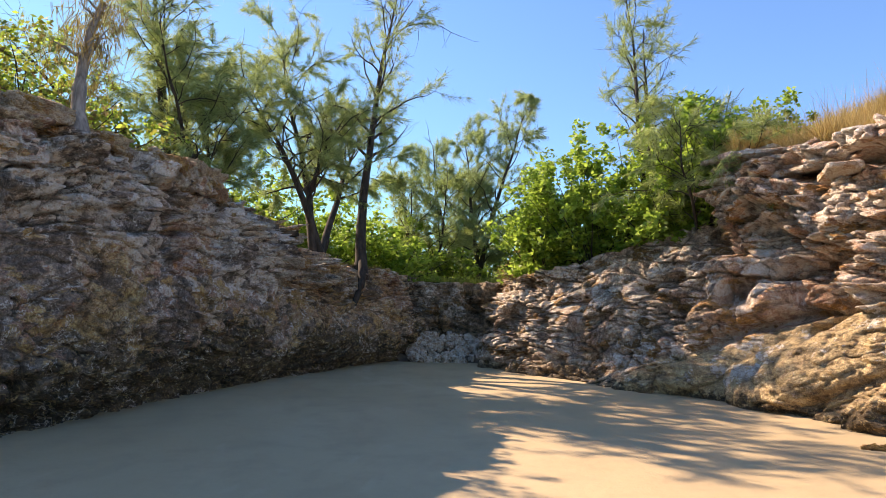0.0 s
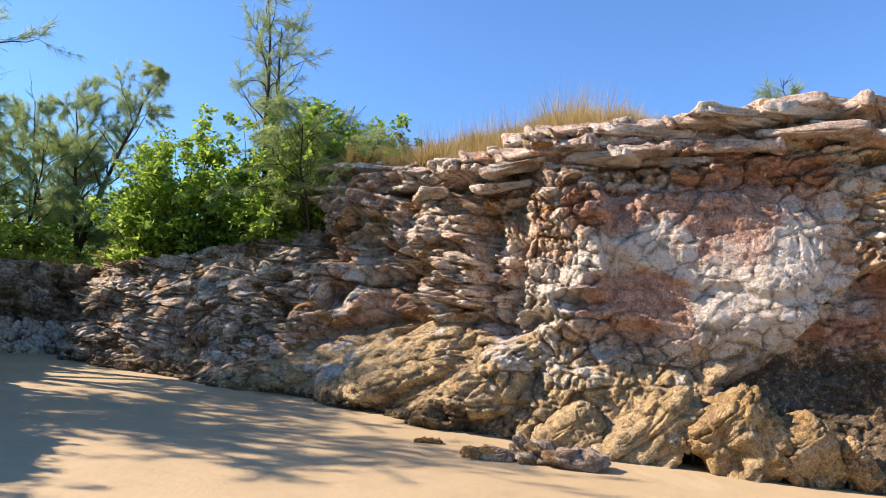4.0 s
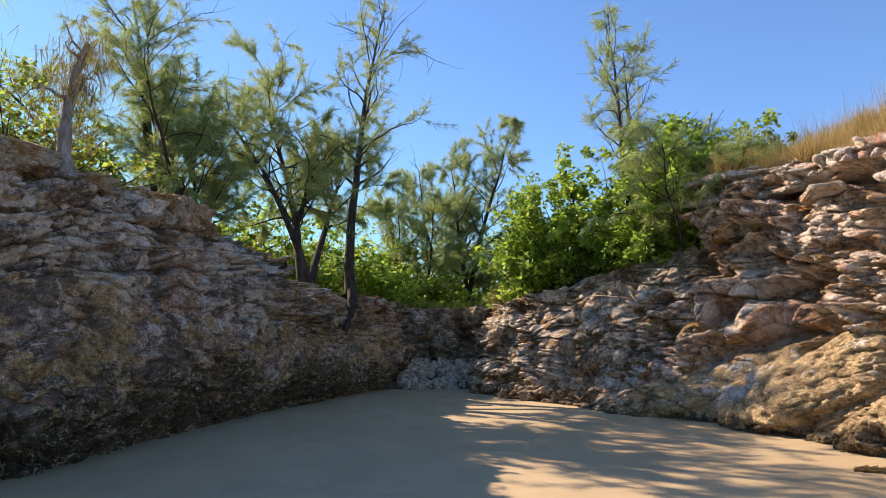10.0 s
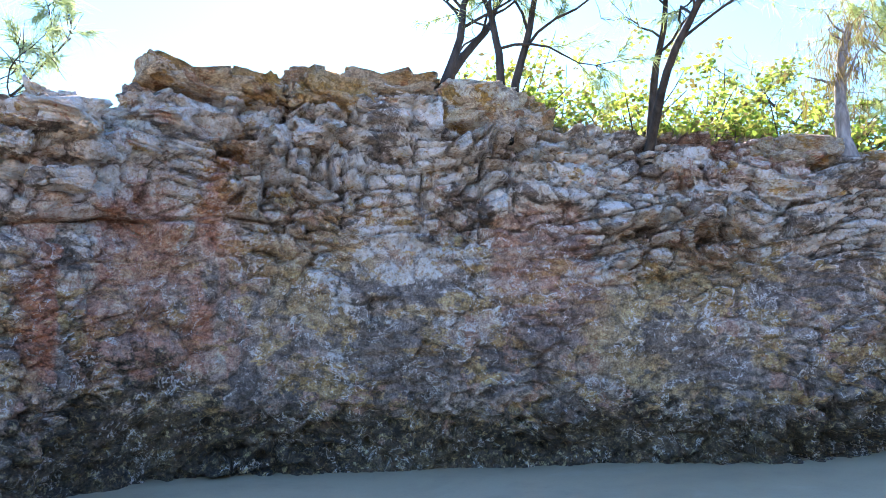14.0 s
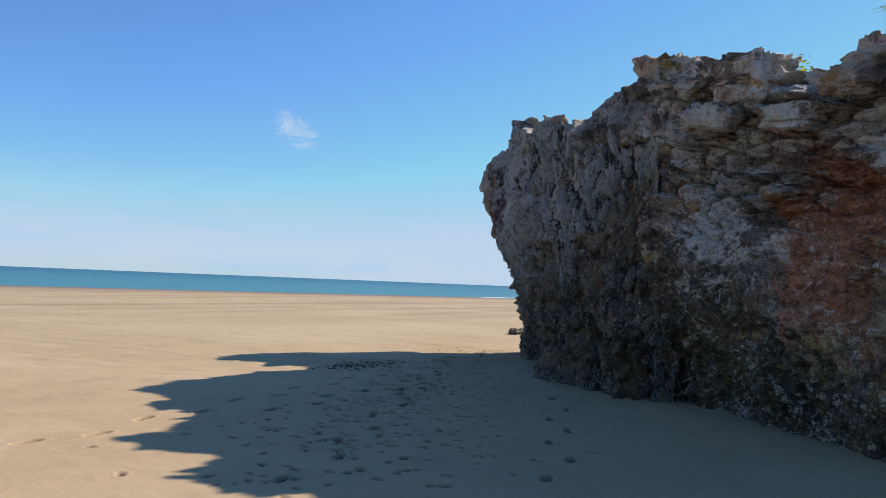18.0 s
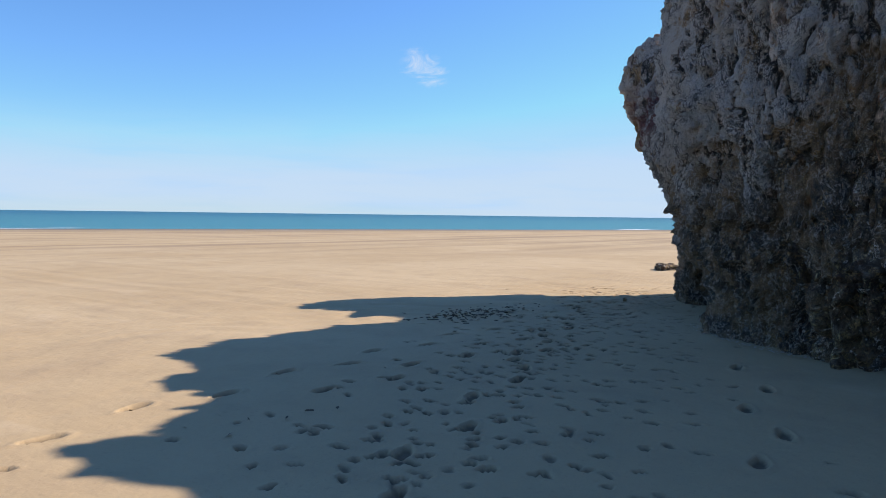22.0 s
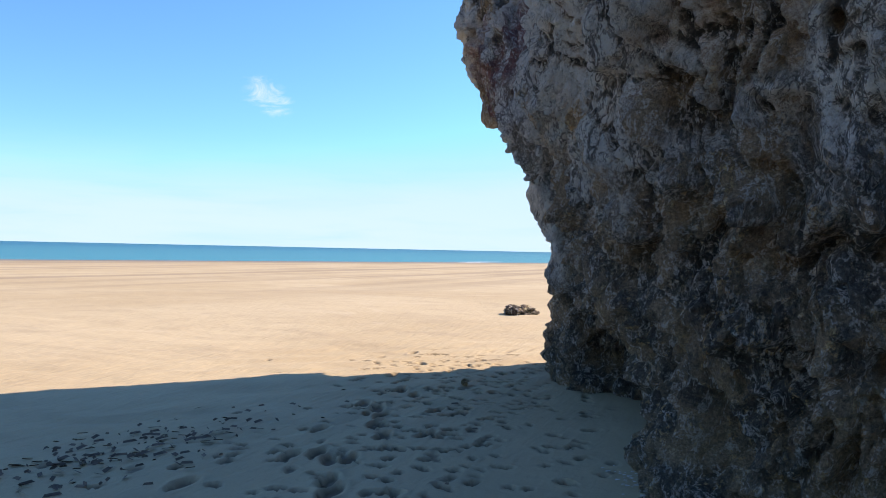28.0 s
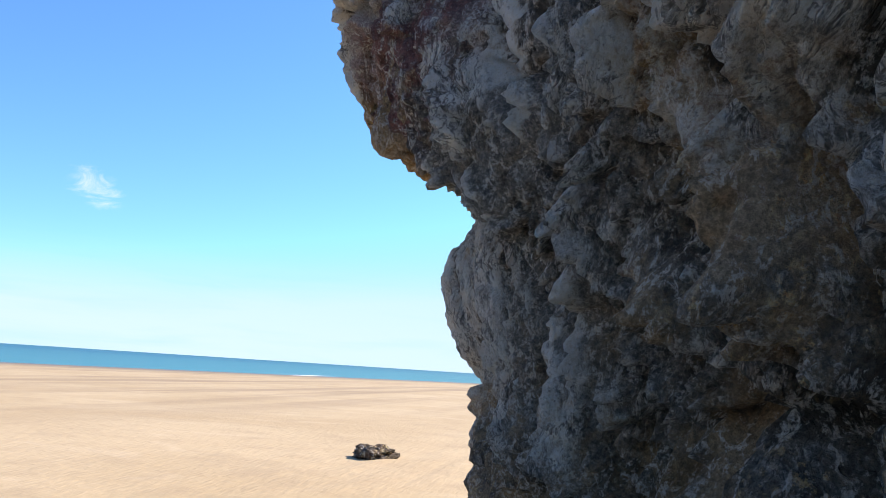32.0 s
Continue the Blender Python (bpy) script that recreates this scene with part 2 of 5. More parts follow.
def head_material():
    """Sea-worn grey rock: pale-crusted ridges painted lighter and hollows painted with shade, dark pits, black algae
    and ochre-speckled barnacle crust at the foot.
    """
    m, n, bsdf = material("sea_worn_rock")
    p = n.add("ShaderNodeTexCoord").outputs["Object"]
    layer, iron, tide, sand, crest, algae = [n.add("ShaderNodeAttribute", attribute_name=k).outputs["Fac"] for k in ("layer", "red", "tide", "tan", "pale", "crack")]
    warp = n.scaled(n.add("ShaderNodeTexNoise", {"Vector": p, "Scale": 4.0, "Detail": 4.0}).outputs[1], (0.16, 0.16, 0.16))
    q = n.add("ShaderNodeVectorMath", {0: p, 1: warp}, operation="ADD").outputs[0]
    flow = n.scaled(q, (1, 1, 0.45))
    n0 = n.noise(p, 0.7, 5.0, 0.6, 0.4)
    n1 = n.noise(p, 2.2, 8.0, 0.68, 0.3)
    n3 = n.noise(flow, 9.0, 9.0, 0.72, 0.2)
    n4 = n.noise(p, 24.0, 7.0, 0.74)
    grain = n.noise(p, 70.0, 7.0, 0.8)
    spots = n.noise(p, 45.0, 4.0, 0.7)
    # light and shade in the colour: crests go pale, hollows dark
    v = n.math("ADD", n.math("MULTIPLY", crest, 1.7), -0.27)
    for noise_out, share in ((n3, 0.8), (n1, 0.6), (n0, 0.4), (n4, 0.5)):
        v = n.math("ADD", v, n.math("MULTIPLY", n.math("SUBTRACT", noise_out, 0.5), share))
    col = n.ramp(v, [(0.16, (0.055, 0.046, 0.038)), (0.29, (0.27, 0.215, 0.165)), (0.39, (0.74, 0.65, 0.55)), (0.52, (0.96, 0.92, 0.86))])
    # painted shade: thin furrows drawn as dark lines
    wide = n.math("ABSOLUTE", n.math("SUBTRACT", n.noise(flow, 7.0, 5.0, 0.6, 0.5), 0.5))
    fine = n.math("ABSOLUTE", n.math("SUBTRACT", n.noise(flow, 19.0, 4.0, 0.6, 0.5), 0.5))
    furrow = n.math("MAXIMUM", n.math("MULTIPLY", n.step(wide, 0.042, 0.008), 0.85), n.math("MULTIPLY", n.step(fine, 0.042, 0.008), 0.65))
    furrow = n.math("MULTIPLY", furrow, n.step(n1, 0.60, 0.42))
    col = n.mix(furrow, col, (0.085, 0.068, 0.054))
    rust = n.math("MULTIPLY", n.step(n.noise(p, 1.3, 8.0, 0.7, 0.5), 0.54, 0.62), n.step(algae, 0.6, 0.2))
    col = n.mix(n.math("MULTIPLY", rust, n.step(n3, 0.42, 0.56)), col, n.mix(n.step(n4, 0.4, 0.6), (0.40, 0.25, 0.13), (0.80, 0.58, 0.32)))
    col = n.mix(n.math("MULTIPLY", sand, n.step(n3, 0.36, 0.52)), col, n.mix(n.step(n1, 0.4, 0.6), (0.62, 0.40, 0.16), (0.40, 0.26, 0.12)))
    col = n.mix(n.math("MULTIPLY", iron, n.step(n1, 0.38, 0.52)), col, n.mix(n.step(n3, 0.4, 0.6), (0.30, 0.12, 0.10), (0.17, 0.08, 0.075)))
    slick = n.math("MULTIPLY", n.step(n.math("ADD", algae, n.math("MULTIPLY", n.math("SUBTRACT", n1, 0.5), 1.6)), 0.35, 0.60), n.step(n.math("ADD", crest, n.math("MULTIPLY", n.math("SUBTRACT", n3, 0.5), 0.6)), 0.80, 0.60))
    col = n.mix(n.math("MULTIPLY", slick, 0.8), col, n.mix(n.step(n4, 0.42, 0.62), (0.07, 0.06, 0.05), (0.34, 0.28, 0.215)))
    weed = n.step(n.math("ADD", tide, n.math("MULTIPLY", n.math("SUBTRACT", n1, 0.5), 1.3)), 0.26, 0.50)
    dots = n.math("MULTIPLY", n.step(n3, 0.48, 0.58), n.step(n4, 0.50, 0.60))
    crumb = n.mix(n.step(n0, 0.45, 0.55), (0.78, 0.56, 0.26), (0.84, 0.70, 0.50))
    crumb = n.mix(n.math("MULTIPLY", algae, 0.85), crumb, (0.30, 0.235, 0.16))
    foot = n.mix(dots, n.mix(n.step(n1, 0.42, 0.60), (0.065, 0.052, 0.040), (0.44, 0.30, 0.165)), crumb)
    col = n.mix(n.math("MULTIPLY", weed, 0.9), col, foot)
    vein = n.step(n.math("ABSOLUTE", n.math("SUBTRACT", n.noise(flow, 6.0, 7.0, 0.66, 0.4), 0.5)), 0.030, 0.010)
    col = n.mix(n.math("MULTIPLY", n.math("MULTIPLY", vein, n.step(n4, 0.42, 0.55)), 0.75), col, (0.90, 0.85, 0.78))
    col = n.mix(n.math("MULTIPLY", n.step(spots, 0.57, 0.63), 0.4), col, (0.80, 0.72, 0.60))
    col = n.mix(n.math("MULTIPLY", n.step(spots, 0.42, 0.35), 0.35), col, (0.085, 0.070, 0.058))
    col = n.mix(0.5, col, n.mix(n.step(grain, 0.38, 0.62), (0.12, 0.12, 0.12), (0.86, 0.86, 0.86)), "OVERLAY")
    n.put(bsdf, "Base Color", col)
    n.put(bsdf, "Roughness", n.add("ShaderNodeMapRange", {0: n3, 3: 0.62, 4: 0.98}).outputs[0])
    n.put(bsdf, "Specular IOR Level", 0.35)
    h = n.math("ADD", n.math("MULTIPLY", n3, 2.0), n.math("MULTIPLY", n4, 1.6))
    h = n.math("ADD", h, n.math("MULTIPLY", grain, 0.35))
    h = n.math("ADD", h, n.math("MULTIPLY", spots, 0.5))
    h = n.math("SUBTRACT", h, n.math("MULTIPLY", furrow, 0.5))
    bump(n, bsdf, h, 1.0, 0.12)
    return m


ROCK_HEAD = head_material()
GREYS = ((0.20, 0.158, 0.130), (0.47, 0.36, 0.285), (0.66, 0.49, 0.35), (0.82, 0.71, 0.60))
ROCK_LEFT = rock_material("grey_sandstone", GREYS, (0.92, 0.86, 0.79), (0.64, 0.42, 0.19), (0.66, 0.27, 0.15), (0.62, 0.43, 0.21), 0.48, 0.55, 0.9, 0.8)
ROCK_RIGHT = rock_material("pink_sandstone", ((0.18, 0.125, 0.09), (0.50, 0.33, 0.22), (0.68, 0.50, 0.36), (0.80, 0.68, 0.57)), (0.86, 0.80, 0.72),
                           (0.58, 0.31, 0.11), (0.50, 0.20, 0.11), (0.60, 0.44, 0.24), 0.62, 0.36, 0.0, 0.6)
ROCK_DARK = rock_material("dark_sandstone", ((0.15, 0.12, 0.095), (0.42, 0.33, 0.245), (0.60, 0.48, 0.36), (0.72, 0.61, 0.49)), (0.78, 0.71, 0.62),
                          (0.36, 0.21, 0.08), (0.20, 0.085, 0.055), (0.40, 0.28, 0.14), 0.5, 0.45, 0.0, 0.75)
ROCK_OCHRE = rock_material("ochre_sandstone", ((0.20, 0.11, 0.045), (0.38, 0.22, 0.085), (0.48, 0.31, 0.14), (0.56, 0.44, 0.29)), (0.64, 0.56, 0.45), (0.46, 0.27, 0.08), (0.33, 0.11, 0.065), (0.50, 0.36, 0.18), 0.35, 0.5, 0.0, 0.7)


def plain(name, dark, light, scale=6.0, rough=0.85, relief=0.01, detail=6.0, stretch=(1, 1, 1), translucent=0.0, island=False):
    m, n, bsdf = material(name)
    p = n.add("ShaderNodeTexCoord").outputs["Object"]
    v = n.noise(n.scaled(p, stretch), scale, detail, 0.62)
    if island:
        v = n.math("ADD", n.math("MULTIPLY", v, 0.4), n.math("MULTIPLY", n.add("ShaderNodeNewGeometry").outputs["Random Per Island"], 0.6))
    col = n.mix(n.step(v, 0.25, 0.75), dark, light)
    n.put(bsdf, "Base Color", col)
    n.put(bsdf, "Roughness", rough)
    n.put(bsdf, "Specular IOR Level", 0.25)
    if relief:
        bump(n, bsdf, v, 0.8, relief)
    if translucent:
        t = n.add("ShaderNodeBsdfTranslucent", {0: n.mix(0.25, col, (0.5, 0.6, 0.1))})
        out = [x for x in n.tree.nodes if x.type == "OUTPUT_MATERIAL"][0]
        n.put(out, 0, n.add("ShaderNodeMixShader", {0: translucent, 1: bsdf.outputs[0], 2: t.outputs[0]}))
    return m


BARK = plain("grey_bark", (0.018, 0.015, 0.012), (0.075, 0.062, 0.052), 9.0, 0.9, 0.02, 7.0, (1, 1, 0.3))
DEADWOOD = plain("bleached_wood", (0.10, 0.085, 0.075), (0.36, 0.33, 0.30), 8.0, 0.85, 0.02, 7.0, (1.5, 1.5, 0.2))
NEEDLES = plain("casuarina_needles", (0.16, 0.225, 0.085), (0.40, 0.48, 0.22), 1.2, 0.6, 0, 3.0, translucent=0.5, island=True)
NEEDLES_PALE = plain("pale_needles", (0.17, 0.24, 0.12), (0.38, 0.48, 0.27), 1.2, 0.6, 0, 3.0, translucent=0.5, island=True)
LEAVES = plain("bright_leaves", (0.12, 0.24, 0.03), (0.36, 0.52, 0.09), 0.8, 0.45, 0, 3.0, translucent=0.58, island=True)
LEAVES_DARK = plain("dark_leaves", (0.07, 0.12, 0.02), (0.20, 0.30, 0.06), 0.8, 0.5, 0, 3.0, translucent=0.3, island=True)
LEAVES_YELLOW = plain("yellowing_leaves", (0.12, 0.16, 0.025), (0.38, 0.36, 0.08), 0.8, 0.5, 0, 3.0, translucent=0.4, island=True)
LEAVES_BROWN = plain("withered_leaves", (0.12, 0.065, 0.035), (0.30, 0.20, 0.10), 0.8, 0.7, 0, 3.0, translucent=0.3, island=True)
DRY_GRASS = plain("dry_grass", (0.30, 0.18, 0.075), (0.56, 0.42, 0.20), 0.7, 0.75, 0, 3.0, translucent=0.3, island=True)
GREEN_GRASS = plain("green_grass", (0.10, 0.16, 0.03), (0.36, 0.38, 0.10), 0.7, 0.7, 0, 3.0, translucent=0.35, island=True)
SOIL = plain("brown_soil", (0.06, 0.042, 0.03), (0.19, 0.14, 0.10), 3.0, 0.95, 0.05, 9.0)
SHELL = plain("shell_grit", (0.35, 0.32, 0.27), (0.72, 0.68, 0.6), 40.0, 0.8, 0.0)
STRAW = plain("straw_covered_soil", (0.20, 0.13, 0.06), (0.40, 0.28, 0.13), 5.0, 0.95, 0.05, 9.0)
TURF = plain("grassy_soil", (0.10, 0.10, 0.035), (0.30, 0.24, 0.11), 2.0, 0.95, 0.05, 9.0)


def sand_material():
    m, n, bsdf = material("beach_sand")
    p = n.add("ShaderNodeTexCoord").outputs["Object"]
    x = n.add("ShaderNodeSeparateXYZ", {0: p})
    far = n.math("MULTIPLY", n.math("ADD", n.math("MULTIPLY", x.outputs["X"], 0.415), n.math("MULTIPLY", x.outputs["Y"], 0.91)), -1.0)
    big = n.noise(p, 0.16, 5.0, 0.55, 0.4)
    mid = n.noise(p, 1.3, 6.0, 0.6)
    fine = n.noise(p, 160.0, 4.0, 0.7)
    streaks = n.noise(n.add("ShaderNodeMapping", {"Vector": p, "Rotation": (0, 0, radians(-24.5)), "Scale": (0.02, 0.35, 1)}).outputs[0], 1.0, 6.0, 0.6)
    col = n.mix(n.step(big, 0.3, 0.7), (0.425, 0.316, 0.180), (0.480, 0.370, 0.225))
    col = n.mix(n.math("MULTIPLY", n.step(mid, 0.45, 0.75), 0.35), col, (0.31, 0.232, 0.145))
    drift = n.noise(n.scaled(p, (1, 0.45, 1)), 0.55, 5.0, 0.6, 1.6)
    col = n.mix(n.math("MULTIPLY", n.step(drift, 0.52, 0.74), 0.28), col, (0.31, 0.23, 0.145))
    col = n.mix(n.math("MULTIPLY", n.step(drift, 0.42, 0.30), 0.3), col, (0.54, 0.43, 0.29))
    # damp streaks on the seaward sand
    sand_dark = n.math("MULTIPLY", n.step(streaks, 0.46, 0.66), n.step(far, 22.0, 45.0))
    col = n.mix(n.math("MULTIPLY", sand_dark, 0.7), col, (0.25, 0.18, 0.115))
    edge = n.math("ADD", far, n.math("MULTIPLY", n.math("SUBTRACT", streaks, 0.5), 16.0))
    wet = n.step(edge, 84.0, 108.0)
    col = n.mix(n.math("MULTIPLY", wet, 0.75), col, (0.17, 0.125, 0.085))
    # prints and dents are darker inside
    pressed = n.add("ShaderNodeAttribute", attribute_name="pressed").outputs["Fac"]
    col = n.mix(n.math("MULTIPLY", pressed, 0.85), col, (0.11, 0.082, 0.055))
    freckle = n.noise(p, 30.0, 6.0, 0.75)
    col = n.mix(n.math("MULTIPLY", n.step(freckle, 0.56, 0.68), 0.35), col, (0.235, 0.17, 0.105))
    col = n.mix(0.30, col, n.mix(fine, (0.1, 0.1, 0.1), (0.9, 0.9, 0.9)), "OVERLAY")
    n.put(bsdf, "Base Color", col)
    n.put(bsdf, "Roughness", n.math("SUBTRACT", 0.92, n.math("MULTIPLY", wet, 0.35)))
    n.put(bsdf, "Specular IOR Level", 0.3)
    rip = n.noise(n.add("ShaderNodeMapping", {"Vector": p, "Rotation": (0, 0, radians(20)), "Scale": (3.0, 11.0, 1)}).outputs[0], 1.0, 3.0, 0.5, 0.5)
    h = n.math("ADD", n.math("MULTIPLY", mid, 1.2), n.math("MULTIPLY", rip, n.step(far, 8.0, 16.0)))
    h = n.math("ADD", h, n.math("MULTIPLY", fine, 0.06))
    h = n.math("ADD", h, n.math("MULTIPLY", n.noise(p, 9.0, 5.0, 0.6), 0.3))
    bump(n, bsdf, h, 0.45, 0.045)
    return m


SAND = sand_material()


def sea_material():
    m, n, bsdf = material("shallow_sea")
    p = n.add("ShaderNodeTexCoord").outputs["Object"]
    x = n.add("ShaderNodeSeparateXYZ", {0: p})
    far = n.math("MULTIPLY", n.math("ADD", n.math("MULTIPLY", x.outputs["X"], 0.415), n.math("MULTIPLY", x.outputs["Y"], 0.91)), -1.0)
    turn = n.add("ShaderNodeMapping", {"Vector": p, "Rotation": (0, 0, radians(-24.5)), "Scale": (0.02, 0.10, 1)}).outputs[0]
    v = n.noise(turn, 1.0, 6.0, 0.6)
    deep = n.step(n.math("ADD", far, n.math("MULTIPLY", v, 260.0)), 160.0, 900.0)
    col = n.mix(deep, (0.045, 0.20, 0.225), (0.010, 0.105, 0.155))
    foam = n.math("MULTIPLY", n.step(v, 0.60, 0.66), n.step(far, 126.0, 116.0))
    col = n.mix(foam, col, (0.8, 0.8, 0.78))
    n.put(bsdf, "Base Color", col)
    n.put(bsdf, "Roughness", 0.35)
    n.put(bsdf, "Specular IOR Level", 0.25)
    w = n.noise(n.add("ShaderNodeMapping", {"Vector": p, "Rotation": (0, 0, radians(-24.5)), "Scale": (0.25, 1.0, 1)}).outputs[0], 0.8, 5.0, 0.6)
    bump(n, bsdf, w, 0.8, 0.5)
    return m


SEA = sea_material()


# ---- noise on arrays of points ----
def hashed(ix, iy, iz, seed):
    h = (ix.astype(np.int64) * 374761393 + iy.astype(np.int64) * 668265263 + iz.astype(np.int64) * 2147483647 + seed * 974634777) & 0xFFFFFFFF
    h = ((h ^ (h >> 13)) * 1274126177) & 0xFFFFFFFF
    h = ((h ^ (h >> 16)) * 2246822519) & 0xFFFFFFFF
    return ((h ^ (h >> 15)) & 0xFFFFFF) / float(0x1000000)


def vnoise(p, seed=0):
    """Smooth value noise, -1 to 1, at points (n, 3)."""
    i = np.floor(p)
    f = p - i
    i = i.astype(np.int64)
    u = f * f * f * (f * (f * 6 - 15) + 10)
    out = 0.0
    for dx in (0, 1):
        wx = u[:, 0] if dx else 1 - u[:, 0]
        for dy in (0, 1):
            wy = u[:, 1] if dy else 1 - u[:, 1]
            for dz in (0, 1):
                wz = u[:, 2] if dz else 1 - u[:, 2]
                out = out + wx * wy * wz * hashed(i[:, 0] + dx, i[:, 1] + dy, i[:, 2] + dz, seed)
    return out * 2 - 1


def fbm(p, octaves, seed=0, gain=0.5, ridged=False):
    total, amp, norm = 0.0, 1.0, 0.0
    for o in range(octaves):
        v = vnoise(p * (2.03 ** o), seed + o * 17)
        total = total + amp * ((1 - 2 * np.abs(v)) if ridged else v)
        norm += amp
        amp *= gain
    return total / norm


def cells(p, seed=0):
    """Cell noise: nearest and second distance, the cell's own random number and the offset from its centre."""
    i = np.floor(p).astype(np.int64)
    n = len(p)
    f1, f2, cid, off = np.full(n, 9.0), np.full(n, 9.0), np.zeros(n), np.zeros((n, 3))
    for dx in (-1, 0, 1):
        for dy in (-1, 0, 1):
            for dz in (-1, 0, 1):
                a, b, c = i[:, 0] + dx, i[:, 1] + dy, i[:, 2] + dz
                q = np.stack([a + hashed(a, b, c, seed), b + hashed(a, b, c, seed + 1), c + hashed(a, b, c, seed + 2)], 1)
                v = p - q
                d = np.sqrt((v * v).sum(1))
                near = d < f1
                f2 = np.where(near, f1, np.minimum(f2, d))
                f1 = np.where(near, d, f1)
                cid = np.where(near, hashed(a, b, c, seed + 3), cid)
                off[near] = v[near]
    return f1, f2, cid, off


def smooth(v, lo, hi):
    t = np.clip((v - lo) / (hi - lo), 0, 1)
    return t * t * (3 - 2 * t)


# ---- meshes ----
def mesh_from(name, verts, faces, mat, shade=True, masks=None):
    me = bpy.data.meshes.new(name)
    verts, faces = np.asarray(verts, np.float32), np.asarray(faces, np.int32)
    k = faces.shape[1]
    me.vertices.add(len(verts))
    me.vertices.foreach_set("co", verts.ravel())
    me.loops.add(faces.size)
    me.loops.foreach_set("vertex_index", faces.ravel())
    me.polygons.add(len(faces))
    me.polygons.foreach_set("loop_start", np.arange(0, faces.size, k, dtype=np.int32))
    me.polygons.foreach_set("use_smooth", np.full(len(faces), shade))
    me.update(calc_edges=True)
    me.materials.append(mat)
    for key, values in (masks or {}).items():
        me.attributes.new(key, "FLOAT", "POINT").data.foreach_set("value", np.asarray(values, np.float32))
    return me


def grid_faces(rows, cols, flip=False):
    i = np.arange(rows - 1)[:, None] * cols + np.arange(cols - 1)[None, :]
    q = np.stack([i, i + 1, i + cols + 1, i + cols], -1).reshape(-1, 4)
    return q[:, ::-1] if flip else q


def part(name, me, parent, label="", m=None):
    ob = new(name, me)
    ob.parent = parent
    if m is not None:
        ob.matrix_basis = m
    return tagged(ob, label) if label else ob


def curve_through(points, spacing):
    """A smooth line through rows of numbers, first two x and y, at spacing(x, y) metres."""
    P = np.array(points, float)
    P = np.vstack([2 * P[0] - P[1], P, 2 * P[-1] - P[-2]])
    out = []
    for a, b, c, d in zip(P[:-3], P[1:-2], P[2:-1], P[3:]):
        n = max(2, int(np.hypot(*(c - b)[:2]) / spacing(*(b + c)[:2] / 2)))
        t = (np.arange(n) / n)[:, None]
        out.append(0.5 * (2 * b + (c - a) * t + (2 * a - 5 * b + 4 * c - d) * t ** 2 + (3 * b - a - 3 * c + d) * t ** 3))
    return np.vstack(out + [P[-2:-1]])


# ---- ground: sand sheet from the cove floor over the flat beach to beyond the sea's edge ----
def beach_height(x, y):
    rise = 0.068 * np.log1p(np.exp(np.clip((y - 7) / 0.8, -30, 30)))
    rise = np.minimum(rise, 1.55)
    seaward = -(0.415 * x + 0.91 * y)
    fall = -np.clip((seaward - 15) / 98.0, 0, 1.3)
    return rise + fall


def footprints(x, y, z):
    """Press shoe prints and small dents into the sand, with a mask that darkens them."""
    rng = np.random.default_rng(5)
    prints, sand_dark = [], np.zeros(len(x))
    for (ax, ay), (bx, by), n in (((-15.8, -8.6), (-3.5, -4.2), 17), ((-4.0, -7.4), (-14.8, -8.2), 15), ((-11.2, -4.6), (-3.0, -1.8), 12), ((-17.4, -9.4), (-9.0, -6.2), 12), ((-14.5, -7.6), (-7.0, -6.9), 11)):
        heading = math.atan2(by - ay, bx - ax)
        for k in range(n):
            f = (k + 0.3 * rng.random()) / n
            side = 0.11 * (1 if k % 2 else -1)
            prints.append((ax + (bx - ax) * f - side * math.sin(heading), ay + (by - ay) * f + side * math.cos(heading), heading + rng.normal(0, 0.15), 0.135, 0.05, 0.032))
    for k in range(900):
        f = rng.random() ** 0.8
        prints.append((-5.5 - 12.0 * f + rng.normal(0, 0.7), -4.9 - 3.6 * f + rng.normal(0, 0.75), rng.random() * 6.3, 0.030 + 0.045 * rng.random(), 0.022 + 0.020 * rng.random(), 0.012 + 0.016 * rng.random()))
    for px, py, a, lx, ly, depth in prints:
        i = np.nonzero((np.abs(x - px) < 0.4) & (np.abs(y - py) < 0.4))[0]
        u = (x[i] - px) * math.cos(a) + (y[i] - py) * math.sin(a)
        v = -(x[i] - px) * math.sin(a) + (y[i] - py) * math.cos(a)
        r = np.sqrt((u / lx) ** 2 + (v / (ly * (1 + 0.25 * np.sign(u) * np.abs(u) / lx))) ** 2)
        sand_dark[i] = np.maximum(sand_dark[i], smooth(r, 1.1, 0.7) * min(1.0, depth / 0.02))
        z[i] += -depth * smooth(r, 1.08, 0.86) + 0.30 * depth * np.exp(-((r - 1.4) / 0.22) ** 2)
    return z, sand_dark


def spread(lo, fine_lo, fine_hi, hi, step, mid):
    near = np.arange(fine_lo, fine_hi + step / 2, step)
    def out(span, n):
        return span * (np.arange(1, n + 1) / n) ** 3.2 + np.linspace(0, mid, n)
    n = 70
    left, right = fine_lo - out(fine_lo - lo - mid, n)[::-1], fine_hi + out(hi - fine_hi - mid, n)
    return np.concatenate([left, near, right])


